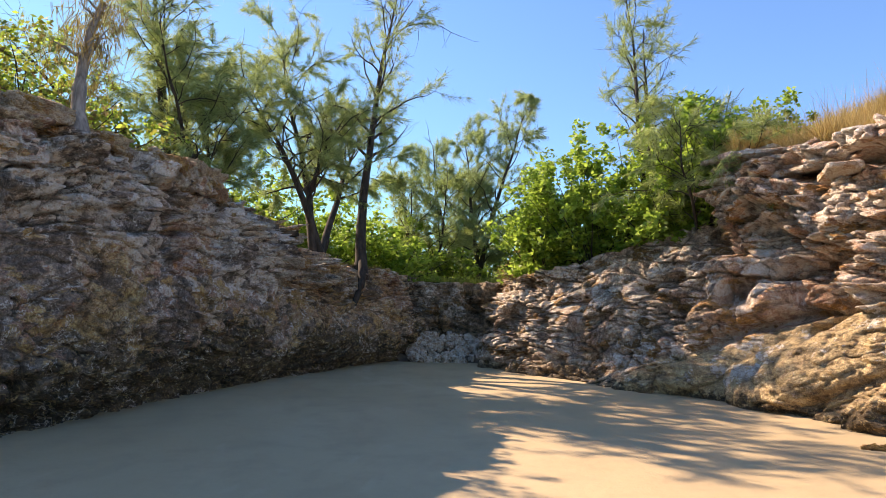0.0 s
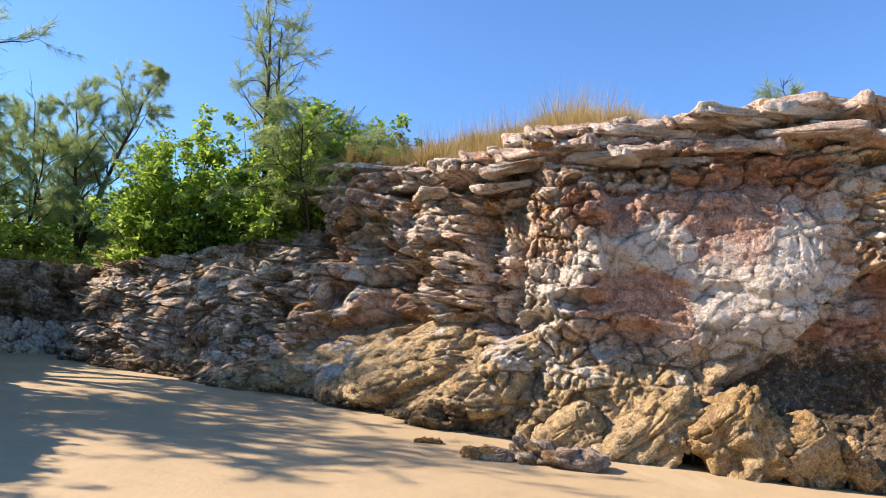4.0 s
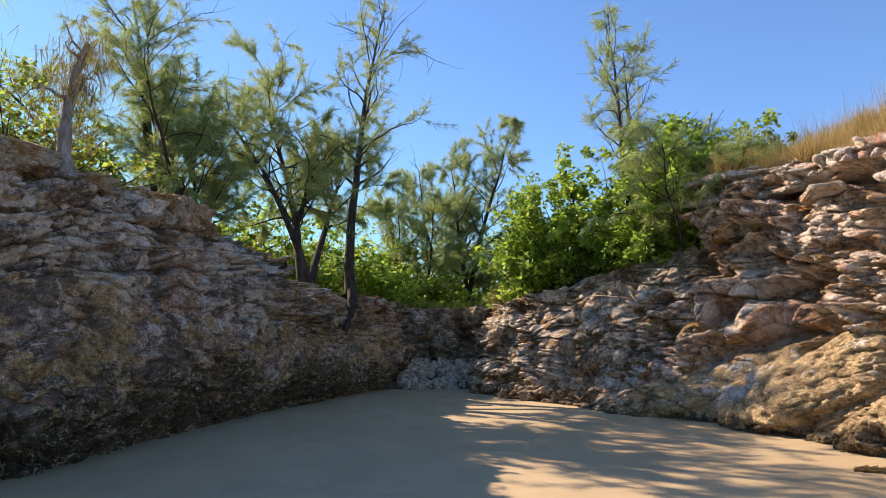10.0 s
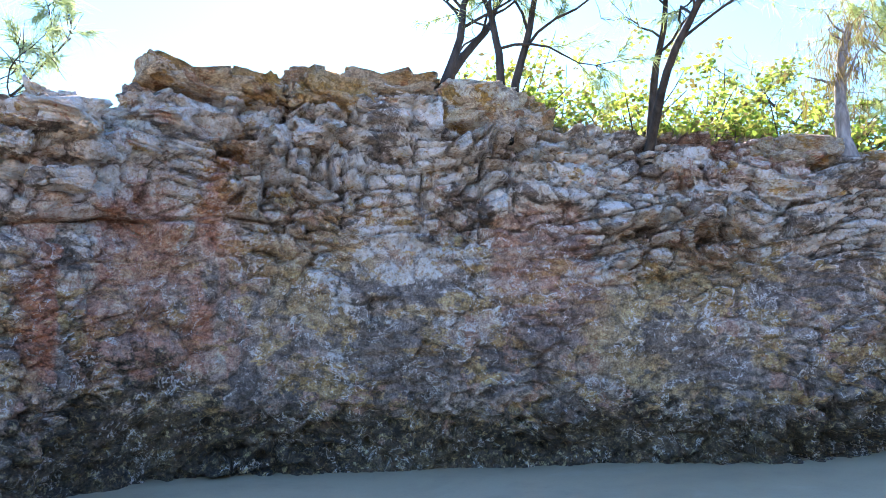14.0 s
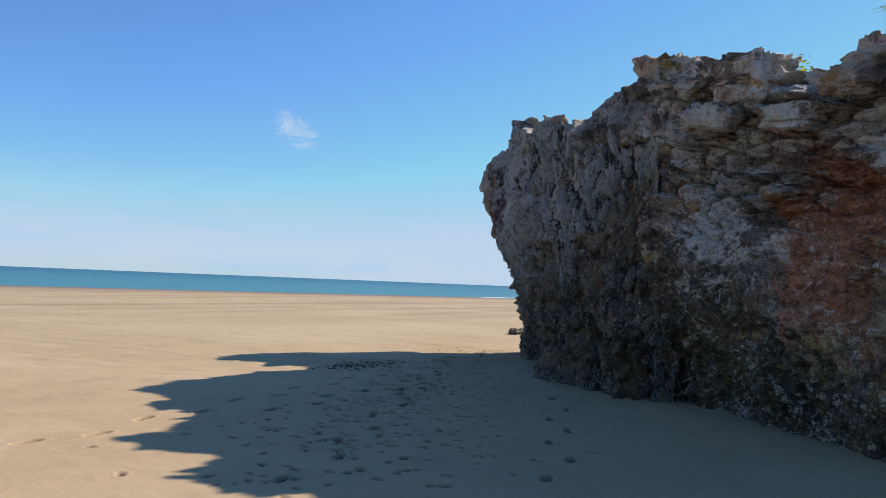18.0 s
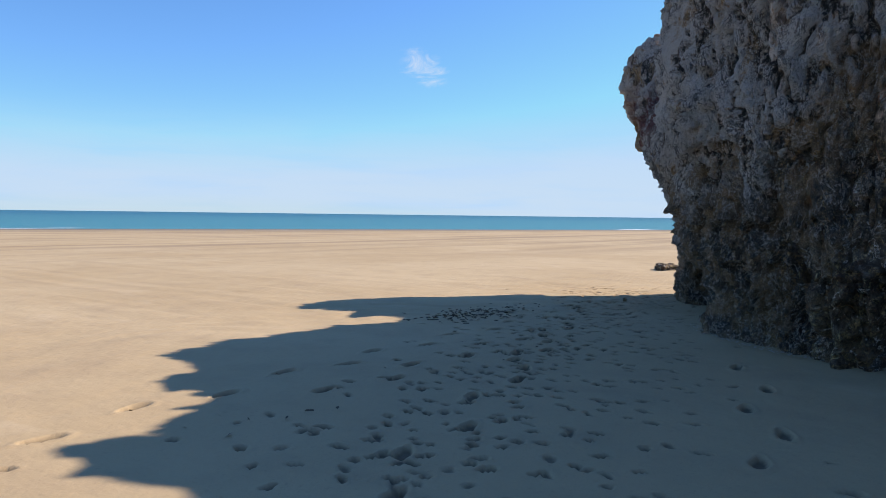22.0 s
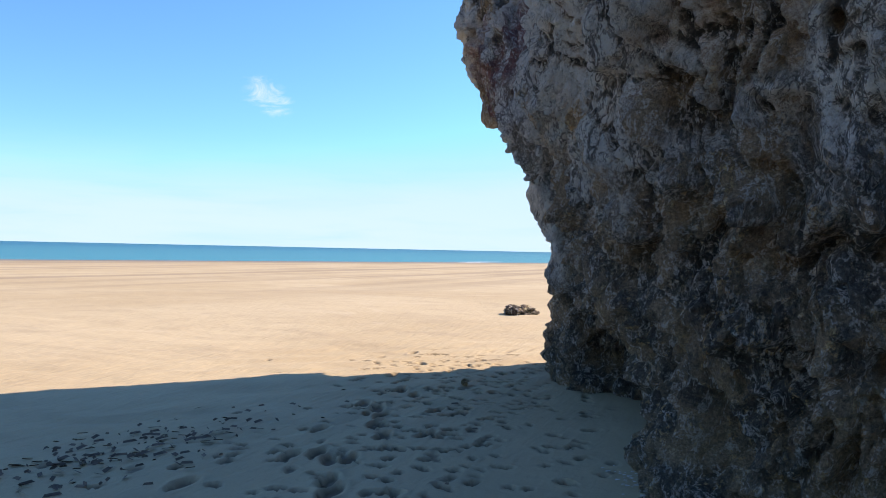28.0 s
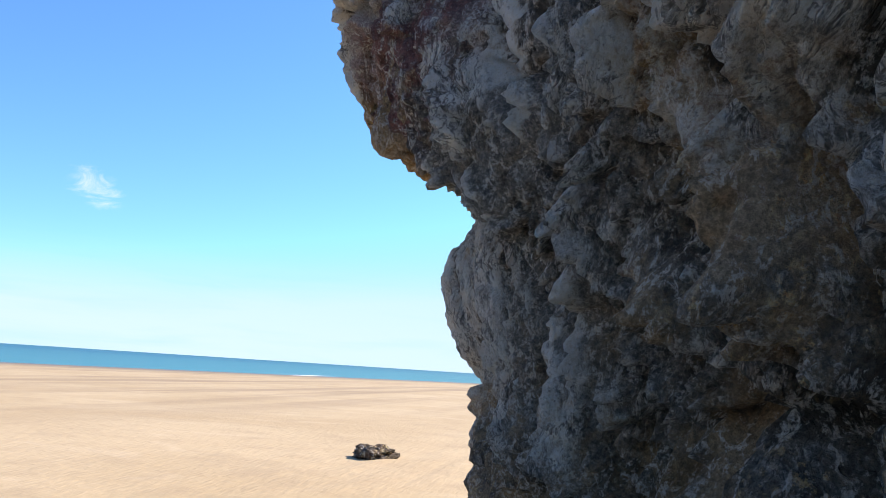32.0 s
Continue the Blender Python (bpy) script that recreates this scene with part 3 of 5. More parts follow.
gx = spread(-3500, -18.0, -3.5, 3500, 0.025, 14.0)
gy = spread(-3500, -11.0, -2.2, 3500, 0.025, 14.0)
X, Y = [a.ravel() for a in np.meshgrid(gx, gy)]
Z = beach_height(X, Y)
pts = np.stack([X, Y, np.zeros_like(X)], 1)
calm = np.exp(-((np.abs(X + 6) + np.abs(Y)) / 60) ** 2)
Z += calm * (0.05 * vnoise(pts * 0.22, 3) + 0.012 * fbm(pts * 1.1, 3, 7))
ripple = smooth(-(0.415 * X + 0.91 * Y), 12.0, 14.0) * calm
Z += ripple * 0.010 * np.sin(9.0 * (0.5 * X + 0.86 * Y) + 4.0 * vnoise(pts * 0.6, 11) + 2 * vnoise(pts * 2, 12))
Z, sand_dark = footprints(X, Y, Z)
ground = tagged(new("ground", mesh_from("ground", np.stack([X, Y, Z], 1), grid_faces(len(gy), len(gx)), SAND, True, {"pressed": sand_dark})),
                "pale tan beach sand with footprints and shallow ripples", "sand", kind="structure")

sea_x, sea_y = spread(-4800, -20, 20, 4800, 20.0, 20.0), spread(-4800, -20, 20, 4800, 20.0, 20.0)
SX, SY = [a.ravel() for a in np.meshgrid(sea_x, sea_y)]
water = tagged(new("water", mesh_from("water", np.stack([SX, SY, np.full_like(SX, -1.0)], 1), grid_faces(len(sea_y), len(sea_x)), SEA)),
               "flat turquoise sea with a thin line of foam", "sea", kind="structure")


# ---- cliffs ----
def facets(Q, scale, seed, gap=0.10):
    """Broken blocks: each has its own stand-off and tilt, with joints between."""
    f1, f2, cid, off = cells(Q * scale, seed)
    tilt = np.stack([np.modf(cid * k)[0] - 0.5 for k in (37.0, 71.0, 113.0)], 1)
    return (cid - 0.5), (tilt * off).sum(1), smooth(f2 - f1, gap, 0.0), cid


def courses(Q, along, seed):
    """Beds cut by upright joints: per block its stand-off and tilt, and the open joints."""
    u = Q[:, 0] * along[0] + Q[:, 1] * along[1]
    v = (Q[:, 2] + 0.10 * u) / 0.62
    v = v + 0.30 * np.sin(v * 2.3 + 1.1)
    k = np.floor(v)
    w = u / (0.75 + 0.7 * hashed(k, k * 0, k * 0, seed + 1)) + 7 * hashed(k, k * 0, k * 0, seed)
    j = np.floor(w)
    cid = hashed(k, j, k * 0, seed + 2)
    fv, fw = v - k - 0.5, w - j - 0.5
    tilt = (np.modf(cid * 37.0)[0] - 0.35) * fv + (np.modf(cid * 71.0)[0] - 0.5) * fw
    gap = np.maximum(smooth(np.abs(fv), 0.455, 0.5), 0.8 * smooth(np.abs(fw), 0.465, 0.5))
    return cid - 0.5, tilt, gap, cid


def relief(P, bedded, blocky, pits, ribs, seed, along=(0.7, -0.7), holes=0.0, coarse=1.0):
    """How far the rock stands out at points P, the tone of its beds, and where salt crust sits."""
    W3 = np.stack([vnoise(P * 0.8, seed + k) for k in range(3)], 1)
    W4 = np.stack([vnoise(P * 2.6, seed + 6 + k) for k in range(3)], 1)
    Q = P + 0.32 * W3 + 0.07 * W4
    rough = coarse * (0.45 + 1.0 * smooth(fbm(P * 0.6, 2, seed + 12), -0.25, 0.35))
    d = 0.24 * fbm(P * 0.42, 3, seed + 5)
    step, slope, joint, cid = courses(P + 0.22 * W3 + 0.03 * W4, along, seed + 20)
    d += blocky * (step * 0.44 + slope * 0.55 - 0.26 * joint)
    tone = 0.5 * cid
    gap_dark = joint * smooth(blocky, 0.2, 0.7)
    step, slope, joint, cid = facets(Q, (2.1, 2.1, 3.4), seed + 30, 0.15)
    gap_dark = np.maximum(gap_dark, 0.8 * joint)
    rim = smooth(joint, 0.0, 0.05) * smooth(joint, 0.5, 0.1) * smooth(cid, 0.35, 0.6)
    fine = (0.55 + 0.5 * blocky) * rough * (step * 0.22 + slope * 0.46 - 0.17 * joint)
    tone += 0.32 * cid
    step, slope, joint, cid = facets(Q + 0.05 * W4, (5.4, 5.4, 7.6), seed + 34, 0.15)
    fine += rough * (step * 0.06 + slope * 0.12 - 0.05 * joint)
    gap_dark = np.maximum(gap_dark, 0.4 * joint * smooth(rough, 0.7, 1.2))
    tone += 0.18 * cid
    lay = (P[:, 2] + 0.07 * P[:, 0] + 0.50 * fbm(P * 0.45, 2, seed + 40) + 0.07 * vnoise(P * 2.2, seed + 41)) / 0.21
    k = np.floor(lay)
    fr = lay - k
    lump = np.floor(1.1 * (P[:, 0] - P[:, 1]) + 6 * hashed(k, k * 0, k * 0, seed + 42) + 0.9 * vnoise(P * 1.5, seed + 44))
    bed = hashed(k, lump, k * 0, seed + 43)
    fine += bedded * ((bed - 0.45) * 0.26 - 0.11 * (smooth(fr, 0.2, 0.0) + smooth(fr, 0.86, 1.0)) * (bed > 0.3))
    tone += bedded * 0.3 * (bed - 0.3)
    gap_dark = np.maximum(gap_dark, smooth(bedded, 0.3, 0.8) * (smooth(fr, 0.16, 0.0) + smooth(fr, 0.90, 1.0)) * (bed > 0.3))
    fine += 0.055 * rough * fbm(P * 2.6, 4, seed + 50, 0.6, True)
    fine += 0.036 * (0.15 + 0.7 * rough) * fbm(P * (9, 9, 7), 3, seed + 55, 0.65, True)
    f1, f2, cid, off = cells(P * (4.2, 4.2, 3.0) + 3.3 + 0.3 * W3, seed + 60)
    fine -= pits * 0.20 * smooth(f1, 0.48, 0.12) * (cid > 0.3)
    f1, f2, cid, off = cells(P * 9.0 + 0.3 * W3, seed + 62)
    fine -= (0.25 + pits) * 0.05 * smooth(f1, 0.42, 0.15) * (cid > 0.55)
    f1, f2, cid, off = cells((P + 0.3 * W3 + 0.08 * W4) * (0.9, 0.9, 1.5) + 5.7, seed + 70)
    d -= holes * 0.75 * smooth(f1, 0.46, 0.16) * (cid > 0.35)
    lobe = np.abs(vnoise((P + 0.25 * W3) * (1.9, 1.9, 0.5), seed + 65)) + 0.45 * np.abs(vnoise((P + 0.2 * W3) * (4.6, 4.6, 1.3), seed + 66)) + 0.18 * np.abs(vnoise((P + 0.1 * W4) * (11, 11, 3.6), seed + 68))
    fine += ribs * (0.55 * lobe - 0.20)
    crust = np.clip(ribs * smooth(lobe, 0.30, 0.60) * smooth(vnoise(P * 0.9, seed + 67), -0.5, 0.1), 0, 1)
    crust = np.clip(crust + 0.8 * rim * smooth(vnoise(P * 0.7, seed + 69), -0.3, 0.2), 0, 1)
    return d + fine, tone, crust, gap_dark


def worn_relief(P, seed):
    """Sea-worn rock: rounded drip-like lobes, knobbly crust and round holes. Returns stand-off, tone and how far each point crests."""
    W3 = np.stack([vnoise(P * 0.9, seed + k) for k in range(3)], 1)
    W4 = np.stack([vnoise(P * 3.1, seed + 6 + k) for k in range(3)], 1)
    x, y, z = P.T
    tip = smooth(x + 0.3 * W3[:, 0], -15.7, -16.3)
    foot = smooth(z + 0.3 * W3[:, 1], 1.9, 1.1)
    lean = P + 0.13 * W3 + 0.03 * W4 + np.stack([0.16 * z, 0 * z, 0 * z], 1)
    rib = np.abs(vnoise(lean * (2.5, 2.5, 0.75), seed + 65))
    rib2 = np.abs(vnoise(lean * (6.0, 6.0, 1.7) + 0.25 * W4, seed + 66))
    d = 0.20 * fbm(P * 0.55, 2, seed + 5) + (1 - 0.7 * tip) * (0.17 * rib - 0.055) + (1 - 0.4 * tip) * (0.13 * rib2 - 0.04)
    step, slope, joint, cid = facets(P + 0.25 * W3 + 0.05 * W4, (1.5, 1.5, 1.9), seed + 30)
    d += (0.25 + 0.35 * tip) * (0.16 * step + 0.20 * slope - 0.06 * joint)
    d += tip * (0.17 * np.exp(-((z - 2.05) / 0.45) ** 2) - 0.10 * smooth(z, 2.75, 3.1)) - 0.02 * smooth(z, 2.9, 3.3)
    tone = 0.5 * cid
    step, slope, joint, cid = facets(P + 0.10 * W3 + 0.05 * W4, (4.2, 4.2, 4.6), seed + 34)
    d += (1 - 0.5 * tip) * (0.04 * step + 0.05 * slope - 0.025 * joint)
    tone += 0.35 * cid
    knob = np.abs(vnoise(lean * (8, 8, 2.4) + 0.5 * W4, seed + 70))
    knob2 = np.abs(vnoise(lean * (17, 17, 6) + 0.5 * W4, seed + 71))
    knob3 = np.abs(vnoise(P * 27 + 0.3 * W4, seed + 72))
    knobbly = 0.6 + 0.7 * smooth(vnoise(P * 1.3, seed + 73), -0.2, 0.3) + 0.5 * foot
    d += knobbly * (1 - 0.35 * tip) * (0.13 * knob + 0.075 * knob2 + 0.03 * knob3 - 0.06)
    f1, f2, cid, off = cells((P + 0.06 * W4) * (2.6, 2.6, 2.2) + 8.8, seed + 80)
    d -= (1 - 0.6 * foot) * 0.13 * smooth(f1, 0.24, 0.10) * (cid > 0.6)
    f1, f2, cid, off = cells((P + 0.04 * W4) * 5.5 + 3.1, seed + 82)
    d -= 0.07 * smooth(f1, 0.30, 0.14) * (cid > 0.62)
    f1, f2, cid, off = cells((P + 0.15 * W3 + 0.05 * W4) * (1.7, 1.7, 1.2) + 1.7, seed + 84)
    d -= foot * 0.32 * smooth(f1, 0.42, 0.18) * (cid > 0.4)
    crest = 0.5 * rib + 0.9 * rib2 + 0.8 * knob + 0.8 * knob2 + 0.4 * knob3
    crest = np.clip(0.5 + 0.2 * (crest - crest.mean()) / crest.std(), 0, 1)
    return d, tone, crest


def grid_normals(G):
    """Smoothed normals of a grid of points."""
    S = G.copy()
    for _ in range(6):
        S[1:-1] = (S[:-2] + 2 * S[1:-1] + S[2:]) / 4
        S[:, 1:-1] = (S[:, :-2] + 2 * S[:, 1:-1] + S[:, 2:]) / 4
    nn = np.cross(np.gradient(S, axis=1), np.gradient(S, axis=0))
    return nn / np.maximum(np.linalg.norm(nn, axis=2), 1e-9)[..., None]


def cliff(name, rows, flip, spacing, levels, profile, masks, mat, label, seed, second=None, worn=False, heights=None, sculpt=None):
    """A rock face along a line. rows: base x, y, top x, y, top height. profile(h, base): how far from base to top, and extra outward push."""
    C = curve_through(rows, spacing)
    base, top, zt = C[:, 0:2], C[:, 2:4], C[:, 4]
    line = base * 0.5 + top * 0.5
    tangent = np.gradient(line, axis=0)
    for _ in range(12):
        tangent[1:-1] = (tangent[:-2] + tangent[1:-1] * 2 + tangent[2:]) / 4
    tangent /= np.linalg.norm(tangent, axis=1)[:, None]
    out = np.stack([tangent[:, 1], -tangent[:, 0]], 1) * (1 if flip else -1)
    n = len(C)
    h = np.linspace(0, 1, levels) if heights is None else np.interp(np.linspace(0, 1, levels), *heights)
    zb = beach_height(base[:, 0], base[:, 1]) - 0.35
    zt = zt + 0.12 * vnoise(np.stack([line[:, 0] * 1.4, line[:, 1] * 1.4, zt * 0], 1), seed + 3) + 0.10 * vnoise(np.stack([line[:, 0] * 4, line[:, 1] * 4, zt * 0], 1), seed + 4)
    w, push = profile(h[:, None], base[None, :, :])
    xy = base[None] + (top - base)[None] * w[..., None] + out[None] * push[..., None]
    z = zb[None] + (zt - zb)[None] * h[:, None]
    P = np.concatenate([xy, z[..., None]], 2).reshape(-1, 3)
    up = P[:, 2] - beach_height(P[:, 0], P[:, 1])
    hh = np.repeat(h, n)
    run = np.tile(np.concatenate([[0], np.cumsum(np.linalg.norm(np.diff(line, axis=0), axis=1))]), levels)
    m = masks(P, up, hh, run) if sculpt else masks(P, up, hh)
    if worn:
        for k in ("bedded", "blocky", "pits", "ribs", "holes", "coarse"):
            m.pop(k, None)
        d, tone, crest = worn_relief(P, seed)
        N = grid_normals(P.reshape(levels, n, 3)).reshape(-1, 3)
        N *= np.sign((N[:, :2] * np.tile(out, (levels, 1))).sum(1).mean())
        P += N * d[:, None]
        # crests stand in for crust here and steer the painted light and shade
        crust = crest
        wet = vnoise(P * 1.4, seed + 92)
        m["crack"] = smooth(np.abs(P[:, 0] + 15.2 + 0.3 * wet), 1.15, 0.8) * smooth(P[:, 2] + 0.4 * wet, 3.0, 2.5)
    else:
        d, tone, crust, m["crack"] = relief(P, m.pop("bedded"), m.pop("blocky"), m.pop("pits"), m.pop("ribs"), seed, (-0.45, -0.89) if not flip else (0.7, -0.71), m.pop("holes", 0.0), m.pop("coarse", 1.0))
        o = np.tile(out, (levels, 1))
        P[:, :2] += o * (d + (sculpt(run, P[:, 2], P) if sculpt else 0.0))[:, None]
    P[:, 2] += 0.05 * vnoise(P * 1.7, seed + 70) * smooth(hh, 0.02, 0.2)
    # the brow: the face turns over into the top
    G = P.reshape(levels, n, 3)
    brow, edge = [], G[-1]
    inward = -out
    for k, (dist, drop) in enumerate(((0.08, 0.02), (0.22, 0.05), (0.45, 0.16), (0.9, 0.45), (1.8, 0.9), (3.5, 1.2))):
        r = edge.copy()
        r[:, :2] += inward * dist
        r[:, 2] += -drop + 0.12 * min(1, dist) * vnoise(r * 1.8, seed + 80 + k)
        brow.append(r)
    G = np.concatenate([G, np.array(brow)])
    extra = len(brow)
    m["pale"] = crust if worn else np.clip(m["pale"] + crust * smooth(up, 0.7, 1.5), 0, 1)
    m["layer"] = np.clip(tone + m.pop("tone"), 0, 1.2)
    m = {k: np.concatenate([v, np.tile(v[-n:], extra)]) for k, v in m.items()}
    me = mesh_from(name, G.reshape(-1, 3), grid_faces(levels + extra, n, not flip), mat, True, m)
    if second:
        me.materials.append(second[0])
        far = second[1](G.reshape(-1, 3))
        me.polygons.foreach_set("material_index", far[grid_faces(levels + extra, n)[:, 0]].astype(np.int32))
    ob = tagged(new(name, me), label, "cliff", kind="structure")
    return ob, edge, out


def left_profile(h, base):
    x, y = base[..., 0], base[..., 1]
    head = smooth(y, -2.0, -3.6)
    end = smooth(x, -14.6, -16.2)
    hang = np.interp(h, [0, 0.12, 0.3, 0.62, 0.85, 1.0], [0, -0.1, 0.30, 1.0, 1.0, 0.85])
    nose_end = np.interp(h, [0, 0.27, 0.45, 0.54, 0.59, 0.645, 0.83, 0.93, 1.0], [0, 0.03, 0.20, 0.10, 0.12, 0.80, 1.0, 0.95, 0.6])
    w = h * (1 - head) + head * (hang * (1 - end) + nose_end * end)
    notch = -0.38 * smooth(h, 0.26, 0.08) * smooth(y, -2.0, 3.0)
    belly = 0.22 * np.exp(-((h - 0.42) / 0.2) ** 2) * (1 - head)
    shoulder = -0.25 * smooth(h, 0.84, 1.0) * smooth(y, -1.0, 4.0)
    nose = 0.45 * np.exp(-(((x + 9.6) / 0.9) ** 2 + ((y + 0.2) / 0.7) ** 2)) * smooth(h, 0.45, 0.12)
    cave = -0.75 * np.exp(-(((x + 15.0) / 0.9) ** 2)) * head * smooth(h, 0.34, 0.16) - 0.35 * np.exp(-(((x + 14.9) / 0.55) ** 2)) * head * smooth(h, 0.75, 0.3)
    return w, notch + belly + shoulder + nose + cave


def left_masks(P, up, h):
    x, y, z = P.T
    wob = 0.45 * vnoise(P * 1.1, 301) + 0.3 * vnoise(P * 3.0, 302)
    one = smooth(np.abs(y + wob - 1.25), 1.5, 0.9) * smooth(z + wob, 0.9, 1.7) * smooth(z + wob, 4.2, 3.5) * (0.55 + 0.6 * vnoise(P * (1.6, 1.6, 0.5), 303))
    two = smooth(np.abs(y + 0.6 * wob + 1.15), 0.75, 0.3) * smooth(z + wob, 0.7, 1.3) * smooth(z + wob, 4.0, 3.3)
    streaks = smooth(vnoise(P * (2.6, 2.6, 0.45), 309) + 0.5 * vnoise(P * (6, 6, 1.5), 310) + 0.5 * wob, -0.45, 0.05)
    one, two = one * streaks, two * streaks
    few = smooth(vnoise(P * 0.6, 305) + 0.4 * wob, 0.42, 0.62) * 0.4 * smooth(h, 0.3, 0.6)
    head = smooth(y, -1.5, -3.5)
    tip = smooth(x, -15.6, -16.4) * head
    under = tip * smooth(z + 0.3 * wob, 2.55, 2.85) * smooth(z + 0.3 * wob, 3.55, 3.25)
    plum = head * smooth(np.abs(x + 15.9 + 0.5 * wob), 1.0, 0.6) * smooth(z + wob, 2.7, 3.0) * smooth(z + wob, 4.1, 3.7)
    return {"red": np.clip(np.maximum.reduce([one, two, few * (1 - head), plum]), 0, 1),
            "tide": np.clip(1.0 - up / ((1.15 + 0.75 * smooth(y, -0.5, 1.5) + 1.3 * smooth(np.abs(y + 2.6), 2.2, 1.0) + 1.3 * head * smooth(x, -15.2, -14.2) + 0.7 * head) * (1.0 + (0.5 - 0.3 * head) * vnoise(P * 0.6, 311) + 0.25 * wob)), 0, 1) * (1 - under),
            "tan": np.clip(0.75 * smooth(vnoise(P * (0.8, 0.8, 1.3), 306) + 0.3 * wob, 0.08, 0.3) * smooth(h, 0.12, 0.25) * smooth(h, 0.75, 0.5) * (1 - head) + 0.9 * smooth(h + 0.05 * wob, 0.86, 0.92) * smooth(y, 4.5, 5.5) * smooth(y, 11.5, 9.5) + 0.9 * under + 0.35 * smooth(y + wob, 15.5, 17.5), 0, 1),
            "tone": 0.16 * smooth(h, 0.45, 0.8) + 0.2 * vnoise(P * 0.5, 307) - 0.22 * smooth(h, 0.62, 0.40) * (1 - head) - head * (0.20 - 0.22 * smooth(x, -12.6, -13.6)),
            "pale": 0.9 * smooth(h + 0.16 * wob + 0.2 * vnoise(P * 0.45, 308), 0.50, 0.76) * (1 - head) * smooth(y, 19.0, 15.0) + head * (0.10 + 0.15 * smooth(x, -12.6, -13.6)),
            "bedded": np.clip(smooth(h, 0.45, 0.85) + 0.2, 0, 1) * (1 - 0.85 * head), "blocky": (0.06 + 0.85 * smooth(h + 0.1 * wob, 0.55, 0.72)) * (1 - 0.6 * head) * (1 - 0.4 * tip),
            "coarse": (0.55 + 0.75 * smooth(h + 0.12 * wob, 0.5, 0.7) + 0.35 * smooth(up, 1.3, 0.7)) * (1 - 0.35 * head),
            "ribs": 0.25 * smooth(up, 1.6, 0.6) + 1.0 * head * smooth(x, -16.9, -15.8), "pits": smooth(up, 1.5, 0.7) * (1 - 0.3 * head) + 0.3 * head}


LEFT = [(-0.7, 23.2, -0.9, 23.4, 3.95), (-3.1, 18.2, -3.3, 18.4, 4.15), (-3.5, 17.2, -3.7, 17.4, 4.6), (-4.1, 15.6, -4.3, 15.8, 4.8), (-4.9, 13.2, -5.0, 13.3, 5.05), (-5.5, 10.6, -5.6, 10.7, 5.0),
        (-6.5, 9.2, -6.6, 9.4, 5.15), (-7.7, 7.8, -7.7, 8.0, 5.25), (-8.6, 6.3, -8.6, 6.4, 5.4), (-9.2, 5.0, -9.2, 5.1, 5.8), (-9.8, 3.7, -9.7, 3.8, 5.65),
        (-10.3, 2.2, -10.2, 2.2, 5.5), (-10.1, 1.0, -10.0, 1.0, 4.55), (-9.7, -0.1, -9.6, -0.1, 4.35), (-10.3, -0.9, -10.2, -1.0, 4.2), (-11.3, -2.1, -11.0, -2.4, 4.8),
        (-11.9, -3.0, -11.5, -3.3, 4.95), (-12.2, -4.2, -11.6, -4.6, 4.35), (-12.7, -5.1, -12.1, -5.7, 4.3), (-13.7, -5.85, -13.3, -6.5, 4.55), (-15.3, -6.6, -15.1, -7.2, 3.4),
        (-16.5, -7.15, -16.25, -8.25, 4.75), (-17.35, -7.5, -17.1, -8.8, 4.95), (-18.2, -7.2, -18.5, -8.1, 4.7), (-18.7, -6.0, -19.2, -6.2, 4.6), (-18.6, -3.0, -18.9, -3.0, 4.6), (-18.0, 2.0, -18.2, 2.0, 5.0)]


def left_spacing(x, y):
    if x < -18.5:
        return 0.10 if y < -5 else 0.3
    return 0.017 if y < -2.8 else 0.031


left_cliff, left_edge, left_out = cliff("cliff_west", LEFT[:18], False, left_spacing, 235, left_profile, left_masks, ROCK_LEFT,
                                        "weathered grey sandstone cliff with ochre beds, red iron stains and a dark weed-covered foot", 100)


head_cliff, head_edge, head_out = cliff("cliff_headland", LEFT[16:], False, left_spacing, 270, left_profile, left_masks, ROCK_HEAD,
                                        "dark fluted headland with pale salt crust, shade painted in its hollows, overhanging top and weed-black foot", 100, None, True,
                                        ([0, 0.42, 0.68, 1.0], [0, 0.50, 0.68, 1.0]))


def right_profile(h, base):
    x, y = base[..., 0], base[..., 1]
    mid = smooth(y, 17.0, 14.5) * smooth(x, 12.6, 10.6)
    a = np.interp(h, [0, 0.10, 0.22, 0.36, 0.44, 0.55, 0.72, 0.90, 1.0], [0, 0.12, 0.42, 0.76, 0.96, 1.00, 0.98, 0.90, 0.98])
    b = np.interp(h, [0, 0.15, 0.35, 0.55, 0.8, 1.0], [0, 0.05, 0.2, 0.42, 0.72, 1.0])
    c = np.interp(h, [0, 0.1, 0.3, 0.5, 0.75, 0.92, 1.0], [0, 0.0, 0.15, 0.40, 0.45, 0.6, 0.9])
    back = smooth(y, 14.5, 17.0)
    w = a * mid + (1 - mid) * (b * back + c * (1 - back))
    f = np.interp(h, [0, 0.10, 0.22, 0.34, 0.50, 0.75, 0.92, 1.0], [0, 0.12, 0.36, 0.62, 0.78, 0.95, 1.02, 1.12])
    face = smooth(x, 8.1, 9.0) * smooth(x, 12.9, 11.9)
    return w * (1 - face) + f * face, 0 * w


